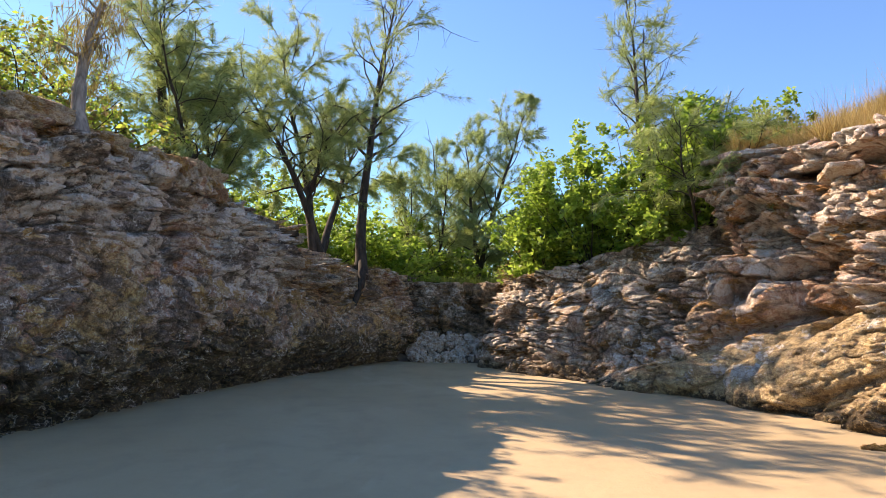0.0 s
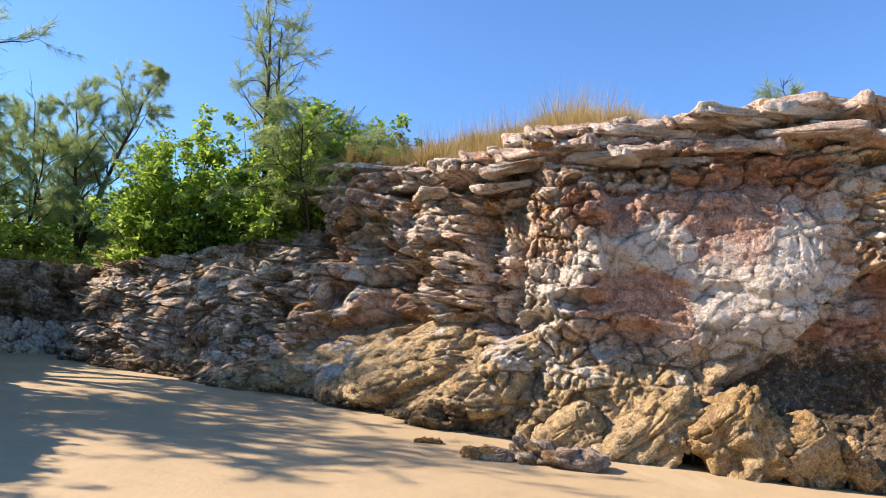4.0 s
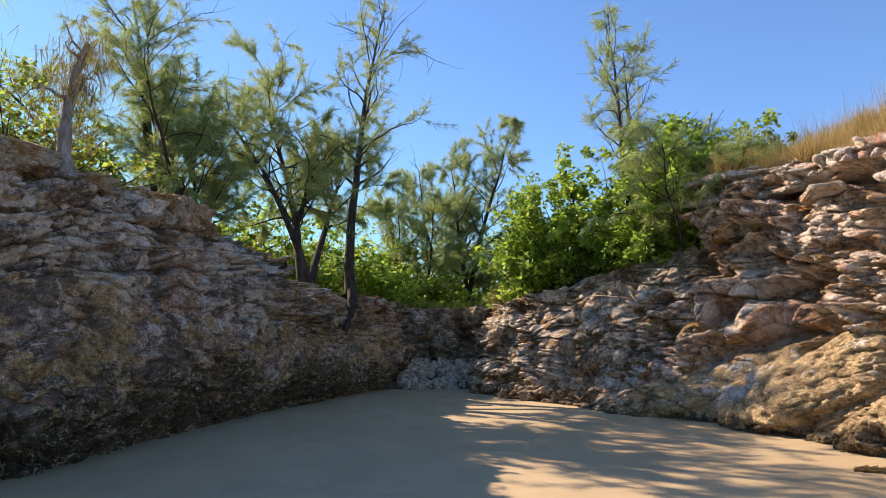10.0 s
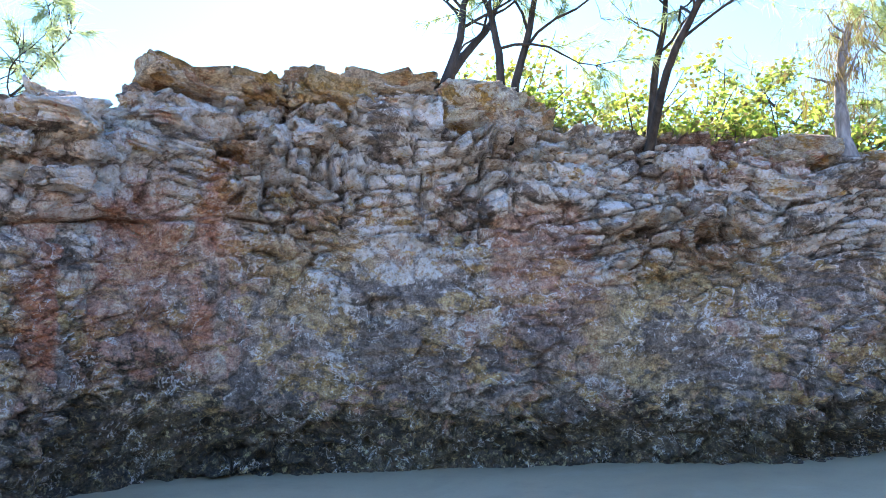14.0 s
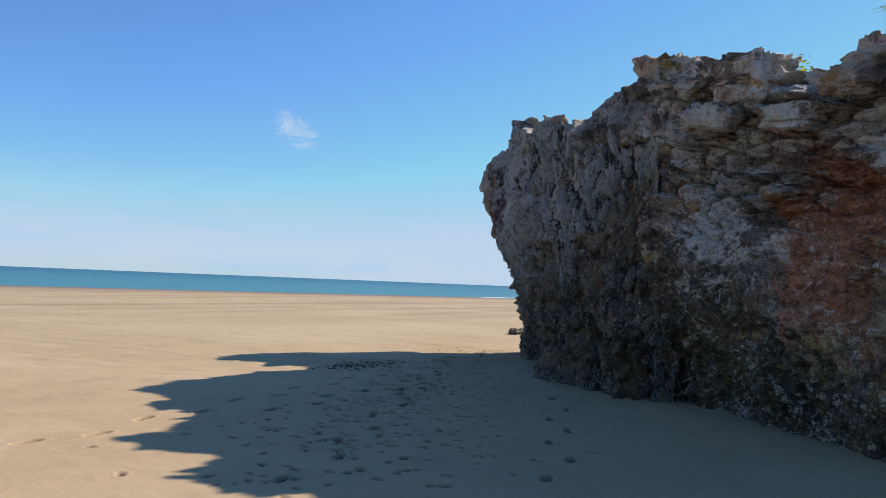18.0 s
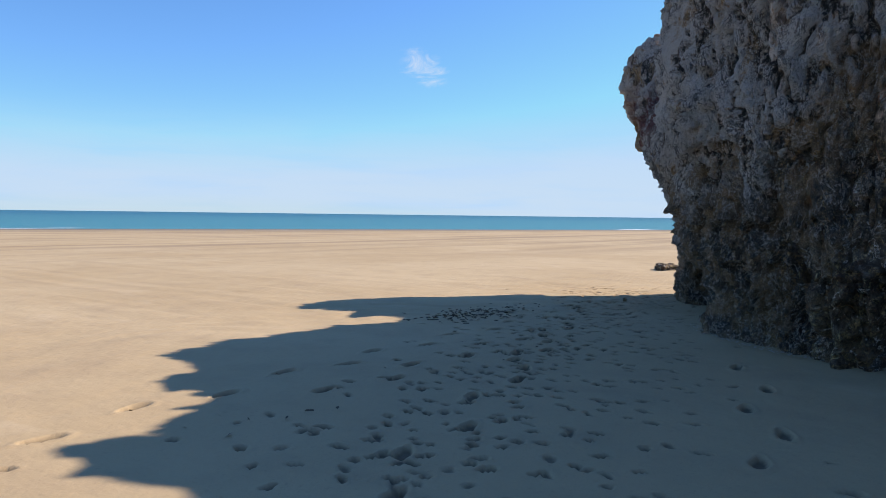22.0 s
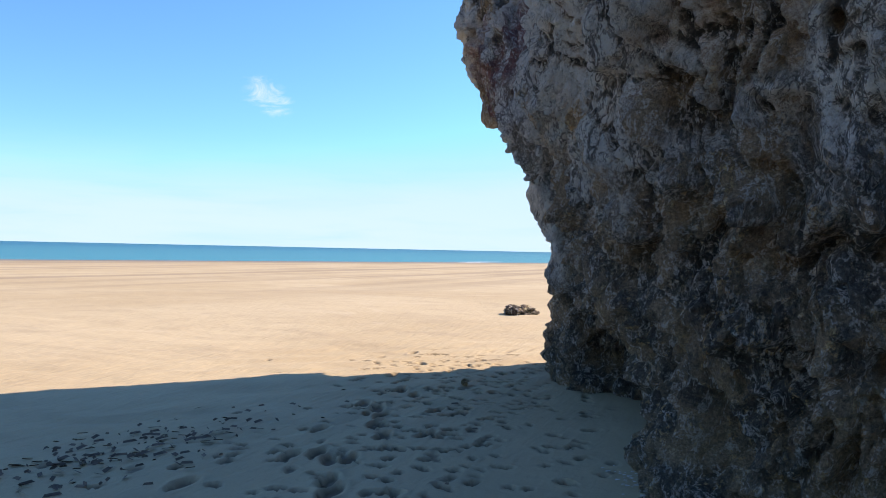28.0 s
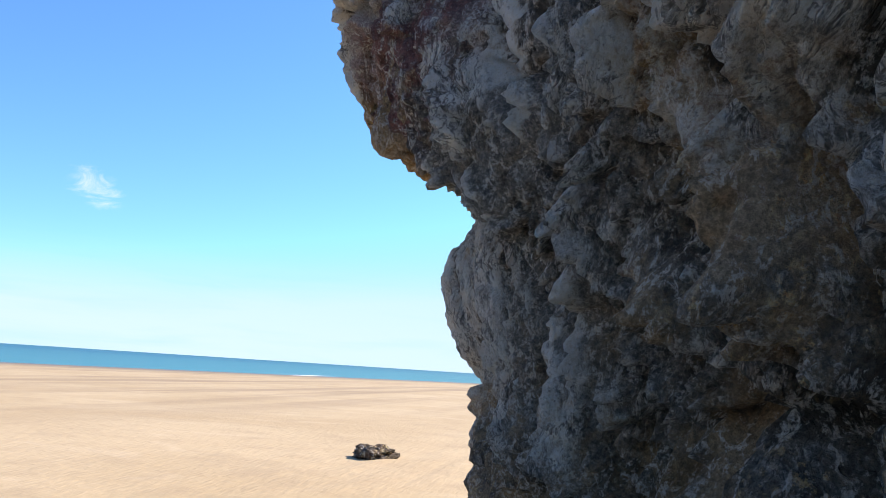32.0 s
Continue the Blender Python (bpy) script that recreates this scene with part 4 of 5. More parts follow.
# swells, ledges and hollows of the east wall: run along it, height, half length, half height, turn, stand-off
SWELLS = ((8.8, 0.95, 1.9, 0.42, 14, 0.40), (12.3, 1.45, 1.75, 0.80, 22, 0.60), (14.8, 1.20, 1.55, 0.55, 38, 0.60), (10.7, 2.85, 0.45, 0.60, 10, 0.45), (11.9, 2.75, 0.35, 0.45, 0, 0.35),
          (13.2, 2.95, 0.55, 0.32, -10, 0.40), (9.6, 2.55, 0.45, 0.40, 20, 0.35), (5.2, 1.9, 1.1, 1.1, 30, 0.35), (7.2, 2.6, 1.0, 0.8, 35, 0.35), (16.3, 2.5, 0.5, 0.5, 20, 0.30))
LEDGES = ((13.5, 5.80, 3.25, 0.20, 0, 0.62), (12.4, 4.75, 1.75, 0.62, -4, 0.50), (13.4, 3.55, 0.80, 1.15, 22, 0.48), (11.2, 5.15, 0.80, 0.28, -15, 0.70), (12.2, 4.3, 0.6, 0.35, 20, 0.65), (16.4, 4.1, 0.85, 1.25, 8, 0.42),
          (19.0, 4.05, 1.85, 0.85, -10, 0.14), (18.2, 5.80, 1.45, 0.24, -4, 0.24), (21.2, 6.25, 1.50, 0.26, 3, 0.30), (25.3, 4.95, 0.80, 0.30, 12, 0.50), (20.0, 5.45, 1.8, 0.16, 5, 0.18), (24.5, 6.3, 2.3, 0.16, 0, 0.3))
HOLLOWS = ((15.0, 3.05, 0.36, 0.85, -14, 0.6), (9.9, 4.25, 1.45, 0.42, 6, 0.45), (17.4, 2.25, 0.65, 0.25, 20, 0.25), (18.35, 0.55, 0.75, 0.22, 45, 0.65), (11.5, 3.55, 0.9, 0.22, 5, 0.45), (12.3, 2.35, 0.55, 0.25, 30, 0.5),
           (15.3, 4.95, 0.9, 0.20, 4, 0.35), (13.3, 5.42, 1.9, 0.12, 0, 0.35), (23.0, 5.55, 1.8, 0.12, 4, 0.30), (6.4, 2.4, 0.22, 0.9, 20, 0.35), (8.3, 3.3, 0.5, 0.3, 20, 0.4))


def ramp_top(run):
    """Height of the undercut above the tan ramp at the wall's foot."""
    return np.interp(run, [8.6, 9.74, 11.1, 13.2, 14.9, 15.9, 16.4], [1.35, 1.75, 2.25, 2.75, 2.10, 2.45, 2.6])


def beyond_fault(run, z):
    """How far a point lies past the slanting fault."""
    return (run - 18.66) - (z - 1.12) / 0.84


def right_sculpt(run, z, P):
    s = run + 0.16 * vnoise(P * 1.3, 421) + 0.05 * vnoise(P * 4.0, 422)
    t = z + 0.13 * vnoise(P * 1.2, 423) + 0.05 * vnoise(P * 4.0, 424)

    def radius(f, power):
        c, w = math.cos(radians(f[4])), math.sin(radians(f[4]))
        u, v = ((s - f[0]) * c + (t - f[1]) * w) / f[2], ((t - f[1]) * c - (s - f[0]) * w) / f[3]
        return (np.abs(u) ** power + np.abs(v) ** power) ** (1 / power)

    swell, ledge, hollow = 0 * s, 0 * s, 0 * s
    for f in SWELLS:
        swell = np.maximum(swell, f[5] * np.sqrt(np.clip(1 - radius(f, 2.6) ** 2, 0, 1)))
    for f in LEDGES:
        ledge = np.maximum(ledge, f[5] * smooth(radius(f, 3.5), 1.06, 0.86))
    for f in HOLLOWS:
        hollow = np.maximum(hollow, f[5] * smooth(radius(f, 2.2), 1.1, 0.55))
    d = swell + ledge - hollow
    inside = smooth(s, 9.0, 10.0) * smooth(s, 16.4, 15.6)
    d -= 0.50 * inside * np.exp(-((t - ramp_top(s) - 0.12) / 0.15) ** 2)
    d += 0.42 * smooth(s, 14.9, 16.4) * smooth(s, 23.5, 20.5) * smooth(t, 1.8, 2.8)
    past = beyond_fault(s, t)
    d -= 0.55 * smooth(past, 0.0, 0.16) * smooth(t, 4.7, 3.7) * smooth(past, 5.5, 2.5)
    d += 0.25 * smooth(past, 0.5, 2.5) * smooth(t, 3.0, 0.5)
    return d


def right_masks(P, up, h, run):
    x, y, z = P.T
    wob = 0.5 * vnoise(P * 0.8, 401) + 0.25 * vnoise(P * 2.6, 402)
    far = smooth(y + wob, 16.3, 17.6)
    past = beyond_fault(run, z)
    end = smooth(past + 0.3 * wob, 0.0, 0.25) * smooth(z + 0.4 * wob, 4.6, 4.0)
    low = smooth(z - ramp_top(run) + 0.15 * wob, 0.15, -0.15) * smooth(run, 17.2, 16.2)
    low = np.maximum(low, (1 - smooth(past, -0.4, 0.1)) * smooth(run, 15.8, 16.6) * smooth(z + 0.3 * wob, 2.3, 1.6))
    face = smooth(run + 0.3 * wob, 16.9, 17.5) * (1 - end) * smooth(z, 2.2, 2.7) * smooth(z, 5.2, 4.9) * smooth(run, 21.6, 20.8)
    prow = smooth(run + 0.4 * wob, 10.0, 10.8) * smooth(run + 0.4 * wob, 15.6, 14.9) * (1 - low)
    pink = smooth(run + 0.4 * wob, 14.3, 15.0) * (1 - end) * (1 - low)
    return {"red": np.clip((0.12 + 0.6 * pink) * smooth(vnoise(P * (0.9, 0.9, 1.3), 403) + 0.3 * wob, 0.0, 0.4) * smooth(h, 0.3, 0.45)
                           + 0.85 * end * smooth(z + wob, 1.7, 2.3) * (0.35 + 0.65 * smooth(vnoise(P * 1.3, 407), -0.3, 0.3)), 0, 1) * (1 - far),
            "tide": np.clip(end * (2.2 - up / 1.25) + (1 - end) * (0.62 - up / 1.0) + 0.5 * smooth(vnoise(P * (1.2, 1.2, 0.6), 408), 0.35, 0.6) * low * smooth(up, 1.6, 0.9), 0, 1),
            "tan": np.clip(low * (1 - end) * (1 - 0.6 * far), 0, 1), "tone": 0.15 * vnoise(P * 0.7, 404) + 0.18 * far + 0.24 * prow + 0.36 * pink,
            "bedded": (1 - 0.85 * face) * (1 - 0.9 * low) * np.clip(np.maximum(0.65 * prow * smooth(z, 2.6, 3.4), 0.75 * smooth(h, 0.80, 0.86)), 0.12, 1) * (1 - 0.75 * end) * (1 - 0.6 * far) * (1 - 0.6 * pink * smooth(h, 0.84, 0.78)),
            "coarse": (1.0 - 0.6 * face) * (1 - 0.35 * low) * (1 - 0.55 * end), "blocky": (1 - 0.85 * face) * (1 - 0.85 * low) * (0.25 + 0.55 * smooth(h, 0.32, 0.5)) * (1 - 0.55 * end) * (1 - 0.5 * smooth(run, 24, 26)) * (1 - 0.45 * pink),
            "pits": 0.2 * low + 0.08 * end, "ribs": 0.22 * low + 0.12 * end, "holes": (1 - 0.9 * face) * (1 - low) * (1 - end) * smooth(h, 0.30, 0.42) * smooth(h, 0.82, 0.68) * smooth(run, 17.5, 16.5) * (1 - 0.5 * far),
            "pale": np.clip(0.45 * face + 0.45 * prow * smooth(vnoise(P * 0.8, 415) + 0.4 * wob, 0.0, 0.3) + 0.6 * pink * smooth(vnoise(P * 0.7, 405) + 0.3 * wob, -0.05, 0.3) + 1.0 * end * smooth(vnoise(P * (1.1, 1.1, 0.8), 409) + 0.4 * wob, -0.1, 0.15) * smooth(z, 1.8, 2.3), 0, 1) * (1 - far)}


RIGHT = [(2.2, 24.0, 2.4, 24.2, 3.8), (1.0, 21.0, 2.2, 22.2, 3.85), (1.5, 20.2, 3.5, 20.8, 4.15), (3.6, 17.7, 6.0, 18.5, 4.85), (4.7, 16.4, 6.9, 17.4, 5.0), (5.0, 16.1, 6.9, 17.05, 5.3), (5.3, 15.8, 6.7, 16.6, 6.4),
         (6.3, 14.6, 7.9, 15.0, 6.15), (7.3, 11.9, 8.6, 12.3, 6.0), (8.9, 9.7, 9.5, 10.5, 6.15), (10.3, 8.2, 11.0, 8.9, 6.3), (11.6, 7.0, 12.3, 7.9, 6.55),
         (13.0, 5.9, 13.6, 7.0, 6.55), (15.0, 5.0, 15.3, 6.2, 6.5), (17.9, 4.3, 18.2, 5.3, 6.2), (19.5, 5.3, 19.4, 6.0, 6.0), (20.0, 8.0, 19.7, 8.2, 6.0), (20.2, 14.0, 19.2, 14.0, 6.2)]
right_cliff, right_edge, right_out = cliff("cliff_east", RIGHT, True, lambda x, y: 0.034 if x < 18.6 else 0.2, 210, right_profile, right_masks, ROCK_RIGHT,
                                           "sunlit pink and orange sandstone cliff over pale tan boulders", 200,
                                           (ROCK_DARK, lambda P: P[:, 1] + 0.9 * vnoise(P * 0.8, 410) + 0.4 * vnoise(P * 2.5, 411) > 16.9), sculpt=right_sculpt)

BACK = [(-1.6, 23.2, -1.6, 23.5, 3.85), (-0.2, 23.1, -0.2, 23.4, 3.88), (1.2, 23.0, 1.2, 23.3, 3.85), (3.2, 22.9, 3.2, 23.2, 3.9)]
back_cliff, back_edge, back_out = cliff("cliff_back", BACK, True, lambda x, y: 0.06, 60, lambda h, b: (h + 0 * b[..., 0], 0 * h * b[..., 0]),
                                        lambda P, up, h: {"red": 0 * h, "tide": 0.55 - 0.3 * h, "tan": 0.2 + 0 * h, "tone": -0.25 + 0 * h, "bedded": 0.8 + 0 * h, "blocky": 0.6 + 0 * h, "pits": 0 * h, "ribs": 0.3 + 0 * h, "pale": 0.2 + 0 * h},
                                        ROCK_DARK, "low dark rock wall closing the cove under a turf edge", 260)


# ---- banks on top of the cliffs ----
def bank(name, edge, out, reach, rise, mat, label, seed, keep, inset=0.22):
    """Soil that starts a little behind a cliff's brow and runs inland."""
    idx = np.nonzero(keep(edge))[0][::4]
    e, o = edge[idx], out[idx]
    k = 28
    f = np.linspace(0, 1, k) ** 1.7
    n = len(e)
    V = np.zeros((k, n, 3))
    R = reach(e) if callable(reach) else np.full(n, reach)
    for i, t in enumerate(f):
        V[i, :, :2] = e[:, :2] - o * (inset + R * t)[:, None]
        V[i, :, 2] = e[:, 2] - 0.02 + rise(e) * smooth(R * t, 0, 2.6) + (0.0 if i == 0 else 1) * 0.08 * fbm(V[i] * 1.3, 3, seed)
    V[0, :, 2] -= 0.25
    return tagged(new(name, mesh_from(name, V.reshape(-1, 3), grid_faces(k, n, out is not left_out), mat)), label, "bank", kind="structure"), V


left_bank, left_V = bank("bank_west", left_edge, left_out, lambda e: np.interp(e[:, 1], [-9, -1, 2, 6, 25], [1.5, 2.0, 4.0, 14.0, 16.0]), lambda e: np.interp(e[:, 1], [2, 6, 9, 16, 22], [0.05, 0.55, 0.95, 0.8, 0.25]), SOIL,
                         "brown soil bank with leaf litter on the cliff top", 500, lambda e: (e[:, 0] > -17.5) & (e[:, 1] > -8))
right_bank, right_V = bank("bank_east", right_edge, right_out, lambda e: np.interp(e[:, 1], [4, 7, 12, 25], [3.0, 6.0, 16.0, 16.0]), lambda e: np.interp(e[:, 1], [5, 9, 10.5, 12, 16, 22], [0.0, 0.05, 0.7, 1.25, 1.1, 0.3]), STRAW,
                           "dry grassy slope on the cliff top", 520, lambda e: (e[:, 0] < 17.5) & (e[:, 1] > 5.2))
bx, by = [a.ravel() for a in np.meshgrid(np.linspace(-60, 45, 120), np.concatenate([np.linspace(23.5, 40, 60), np.linspace(41, 140, 40)]))]
bz = 3.85 + 0.03 * (by - 23.5) + 0.10 * fbm(np.stack([bx, by, by * 0], 1) * 0.9, 3, 77) + 1.2 * smooth(np.abs(bx), 6, 20)
back_bank = tagged(new("bank_back", mesh_from("bank_back", np.stack([bx, by, bz], 1), grid_faces(100, 120), TURF)), "grassy ground behind the cove", "bank", kind="structure")


# ---- separate rocks ----
def boulder_mesh(size, seed, boxy, res, mat, layer=0.6, tide=0.0, tan=0.0, red=0.0, bedded=0.0, amount=1.0, pale=0.4):
    """A weathered block: a rounded box with broken facets."""
    u = np.linspace(-math.pi / 2, math.pi / 2, res)[:, None]
    v = np.linspace(-math.pi, math.pi, res * 2)[None, :]
    sp = lambda c: np.sign(c) * np.abs(c) ** boxy
    D = np.stack([sp(np.cos(u)) * sp(np.cos(v)), sp(np.cos(u)) * sp(np.sin(v)), sp(np.sin(u)) + 0 * v], -1).reshape(-1, 3)
    P = D * (np.array(size) / 2)
    n = len(P)
    s = min(1.0, float(np.mean(size)) / 1.3)
    one = np.ones(n)
    d, tone, crust, _ = relief(P / s + seed * 3.7, bedded * one, 0.9 * one, 0.15 * one, 0 * one, seed)
    V = P + D / np.linalg.norm(D, axis=1)[:, None] * (d * s * amount)[:, None]
    G = V.reshape(res, res * 2, 3)
    G[:, -1] = G[:, 0]
    G[0], G[-1] = G[0].mean(0), G[-1].mean(0)
    up = V[:, 2] + size[2] / 2
    return mesh_from("rock", V, grid_faces(res, res * 2), mat, True,
                     {"layer": np.clip(tone * 0.7 + layer - 0.25, 0, 1.2), "red": red * one, "pale": pale * one, "tan": tan * one, "tide": tide * smooth(up, 0.6, 0.1)})


def feet(rows, cliff_ob, name, label):
    for k, (x, y, size, rz, tx, ty, boxy, tan, tide, mat) in enumerate(rows):
        z = float(beach_height(np.array(x), np.array(y))) + size[2] * 0.5 - 0.25
        part(name, boulder_mesh(size, 600 + 7 * k, boxy, 64, mat, 0.65, tide, tan, 0.0, 0.0, 0.42, 0.0), cliff_ob, label, pose(x, y, z, tx, ty, rz))


feet(((8.85, 10.05, (1.5, 0.9, 0.95), -50, 10, -36, 0.62, 1.0, 0.25, ROCK_RIGHT), (9.75, 9.15, (2.5, 1.0, 1.05), -47, 12, -42, 0.58, 1.0, 0.25, ROCK_RIGHT),
      (10.75, 8.05, (1.45, 1.1, 1.5), -45, 8, -34, 0.5, 0.5, 0.4, ROCK_OCHRE), (11.5, 7.35, (1.0, 0.9, 1.35), -40, 12, -30, 0.5, 0.4, 0.6, ROCK_OCHRE), (12.1, 6.8, (0.5, 0.6, 1.0), -40, 10, -30, 0.75, 0.4, 0.9, ROCK_OCHRE)), right_cliff, "boulder", "pale tan rounded boulder")


def along(edge, out, keep, step, seed, meshes, owner, name, label, overhang, lift, scale=(0.7, 1.2)):
    """Blocks set along a brow, each its own piece."""
    rng = np.random.default_rng(seed)
    s, last, count = np.concatenate([[0], np.cumsum(np.linalg.norm(np.diff(edge[:, :2], axis=0), axis=1))]), -9.0, 0
    for i in range(len(edge)):
        gap = step * (0.6 + 0.8 * math.modf(count * 0.618 + seed * 0.37)[0])
        if s[i] - last < gap or not keep(edge[i]):
            continue
        last, count = s[i], count + 1
        o = out[i]
        reach, k = rng.uniform(*overhang), rng.uniform(*scale)
        m = Matrix.LocRotScale((edge[i][0] + o[0] * reach, edge[i][1] + o[1] * reach, edge[i][2] + rng.uniform(*lift)),
                               Euler((rng.normal(0, 0.09), rng.normal(0, 0.09), math.atan2(o[0], -o[1]) + rng.normal(0, 0.25))), (k, k * rng.uniform(0.8, 1.1), k * rng.uniform(0.7, 1.1)))
        part(name, meshes[count % len(meshes)], owner, label, m)


slabs = [boulder_mesh((1.6, 0.9, 0.20), 700 + k, 0.28, 30, ROCK_RIGHT, 0.45 + 0.12 * k, 0, 0, 0.35 * (k % 2), 0.3, 0.42) for k in range(5)]
along(right_edge, right_out, lambda e: e[1] < 17.0 and e[0] < 18.9 and e[2] > 5.5, 0.95, 81, slabs, right_cliff, "slab", "", (-0.3, 0.2), (-0.22, 0.0), (0.6, 1.3))
along(right_edge, right_out, lambda e: e[1] < 10.8 and e[0] < 18.5 and e[2] > 5.5, 1.3, 82, slabs, right_cliff, "slab", "", (-0.2, 0.1), (-0.6, -0.32), (0.6, 1.4))
along(right_edge, right_out, lambda e: 9.2 < e[1] < 16.8 and e[2] > 5.5, 1.1, 83, slabs, right_cliff, "slab", "", (-0.1, 0.25), (-0.8, -0.4), (0.5, 1.0))
greys = [boulder_mesh((0.8, 0.55, 0.36), 740 + k, 0.40, 28, ROCK_LEFT, 0.75 + 0.08 * k, 0, 0, 0, 0.5, 0.75) for k in range(7)]
tans = [boulder_mesh((1.1, 0.7, 0.45), 760 + k, 0.45, 28, ROCK_OCHRE, 0.55 + 0.1 * k, 0, 0, 0.15 * (k % 2), 0.4, 0.8) for k in range(5)]
along(left_edge, left_out, lambda e: -4.5 < e[1] < 16.5 and e[0] > -13, 1.1, 85, greys, left_cliff, "block", "", (-0.2, 0.25), (-0.9, -0.3), (0.4, 1.15))
along(left_edge, left_out, lambda e: -3.0 < e[1] < 3.5, 1.15, 86, greys, left_cliff, "block", "", (-0.4, -0.1), (-0.2, 0.02), (0.5, 1.35))
along(head_edge, head_out, lambda e: -8.5 < e[1] < -3.2 and e[0] > -17.0, 1.2, 90, greys, head_cliff, "block", "", (-0.4, -0.1), (-0.2, 0.02), (0.5, 1.3))
along(left_edge, left_out, lambda e: 2.2 < e[1] < 6.6, 0.75, 87, tans, left_cliff, "block", "ochre sandstone block", (-0.5, -0.1), (-0.18, 0.08), (0.8, 1.35))
along(left_edge, left_out, lambda e: 9.8 < e[1] < 15.0, 1.4, 88, tans, left_cliff, "block", "ochre sandstone block", (-0.2, 0.05), (-0.22, -0.05), (0.6, 0.9))

# stones heaped against the back wall
rng = np.random.default_rng(90)
stones = [boulder_mesh((0.30, 0.22, 0.16), 780 + k, 0.55, 12, ROCK_DARK, 0.75, 0, 0, 0, 0, 0.6) for k in range(8)]
heap = tagged(new("rubble_heap"), "heap of pale broken stones at the foot of the back wall", "rubble")
for k in range(230):
    f = rng.random()
    x, y = rng.uniform(-1.1, 2.2), 21.9 + 1.1 * f
    z = float(beach_height(np.array(x), np.array(y))) + 0.75 * f - 0.02 + 0.05 * rng.random()
    s = rng.uniform(0.5, 1.25)
    part("stone", stones[k % 8], heap, "", Matrix.LocRotScale((x, y, z), Euler((rng.random() * 3, rng.random() * 3, rng.random() * 6)), (s, s, s)))
hx, hy = [a.ravel() for a in np.meshgrid(np.linspace(-1.4, 2.5, 30), np.linspace(21.7, 23.2, 14))]
hz = beach_height(hx, hy) + 0.72 * np.clip((hy - 21.9) / 1.1, -0.1, 1) - 0.06
part("gravel", mesh_from("gravel", np.stack([hx, hy, hz], 1), grid_faces(14, 30), SOIL), heap)

# loose rocks on the sand
def loose(x, y, size, rz, seed, mat, label, sink=0.3, tide=0.0, tan=0.0, boxy=0.6, res=48, tilt=(0, 0)):
    z = float(beach_height(np.array(x), np.array(y))) + size[2] * (0.5 - sink)
    ob = new("rock", boulder_mesh(size, seed, boxy, res, mat, 0.25, tide, tan, 0, 0.2, 0.55, 0.0))
    ob.matrix_basis = pose(x, y, z, tilt[0], tilt[1], rz)
    return tagged(ob, label, "rock")


loose(7.75, 9.05, (1.5, 0.75, 0.42), -38, 801, ROCK_DARK, "flat dark grey rock slab half buried in sand", 0.25, 0.3, 0, 0.6, 48, (0, 8))
loose(6.75, 9.5, (0.8, 0.4, 0.24), -30, 802, ROCK_DARK, "small flat grey rock half buried in sand", 0.3, 0.3)
loose(6.35, 10.6, (0.5, 0.25, 0.16), -20, 803, ROCK_OCHRE, "thin ochre rock flake lying on sand", 0.3)
loose(-24.2, -10.5, (0.85, 0.5, 0.24), -25, 804, ROCK_LEFT, "low dark rock crusted with weed on the open beach", 0.25, 1.0)
loose(-15.7, -8.0, (0.17, 0.06, 0.05), 30, 805, ROCK_OCHRE, "pale chip of stone lying on the sand", 0.1, 0, 1.0, 0.6, 16)


# dark weed scraps left by the tide
rng = np.random.default_rng(99)
sx = np.concatenate([rng.normal(-12.3, 0.6, 260), rng.uniform(-15, -6, 60)])
sy = np.concatenate([rng.normal(-8.9, 0.25, 260) + 0.0, rng.uniform(-9.5, -6.5, 60)])
scraps = []
for x, y in zip(sx, sy):
    z = float(beach_height(np.array(x), np.array(y)))
    a, L = rng.random() * 6.28, rng.uniform(0.012, 0.05)
    q = np.array([(-1, -0.5, 0.0), (1, -0.3, 0.004), (0.7, 0.5, 0.014), (-0.8, 0.4, 0.010)]) * (L, L * 0.6, 1)
    ca, sa = math.cos(a), math.sin(a)
    scraps.append((np.stack([x + q[:, 0] * ca - q[:, 1] * sa, y + q[:, 0] * sa + q[:, 1] * ca, z + 0.012 + q[:, 2]], 1), np.array([[0, 1, 2, 3]])))
vs = np.vstack([s[0] for s in scraps])
tagged(new("seaweed_scraps", mesh_from("seaweed_scraps", vs, np.arange(len(vs)).reshape(-1, 4), SOIL)), "scattered dark scraps of dried seaweed on the sand", "seaweed", kind="stuff")

# pale shell grit along the foot of the headland
scraps = []
foot = curve_through([row[:2] for row in LEFT[14:20]], lambda x, y: 0.02)
for x, y in foot:
    for _ in range(2):
        q = np.array([(-1, -1, 0.0), (1, -0.8, 0.0), (0.8, 0.9, 0.3), (-0.9, 0.9, 0.2)]) * rng.uniform(0.005, 0.016)
        px, py = x + 0.16 + rng.normal(0, 0.05), y - 0.10 + rng.normal(0, 0.05)
        scraps.append(q + (px, py, 0.02))
vs = np.vstack(scraps)
tagged(new("shell_grit", mesh_from("shell_grit", vs, np.arange(len(vs)).reshape(-1, 4), SHELL)), "line of pale shell grit at the foot of the headland", "shells", kind="stuff")


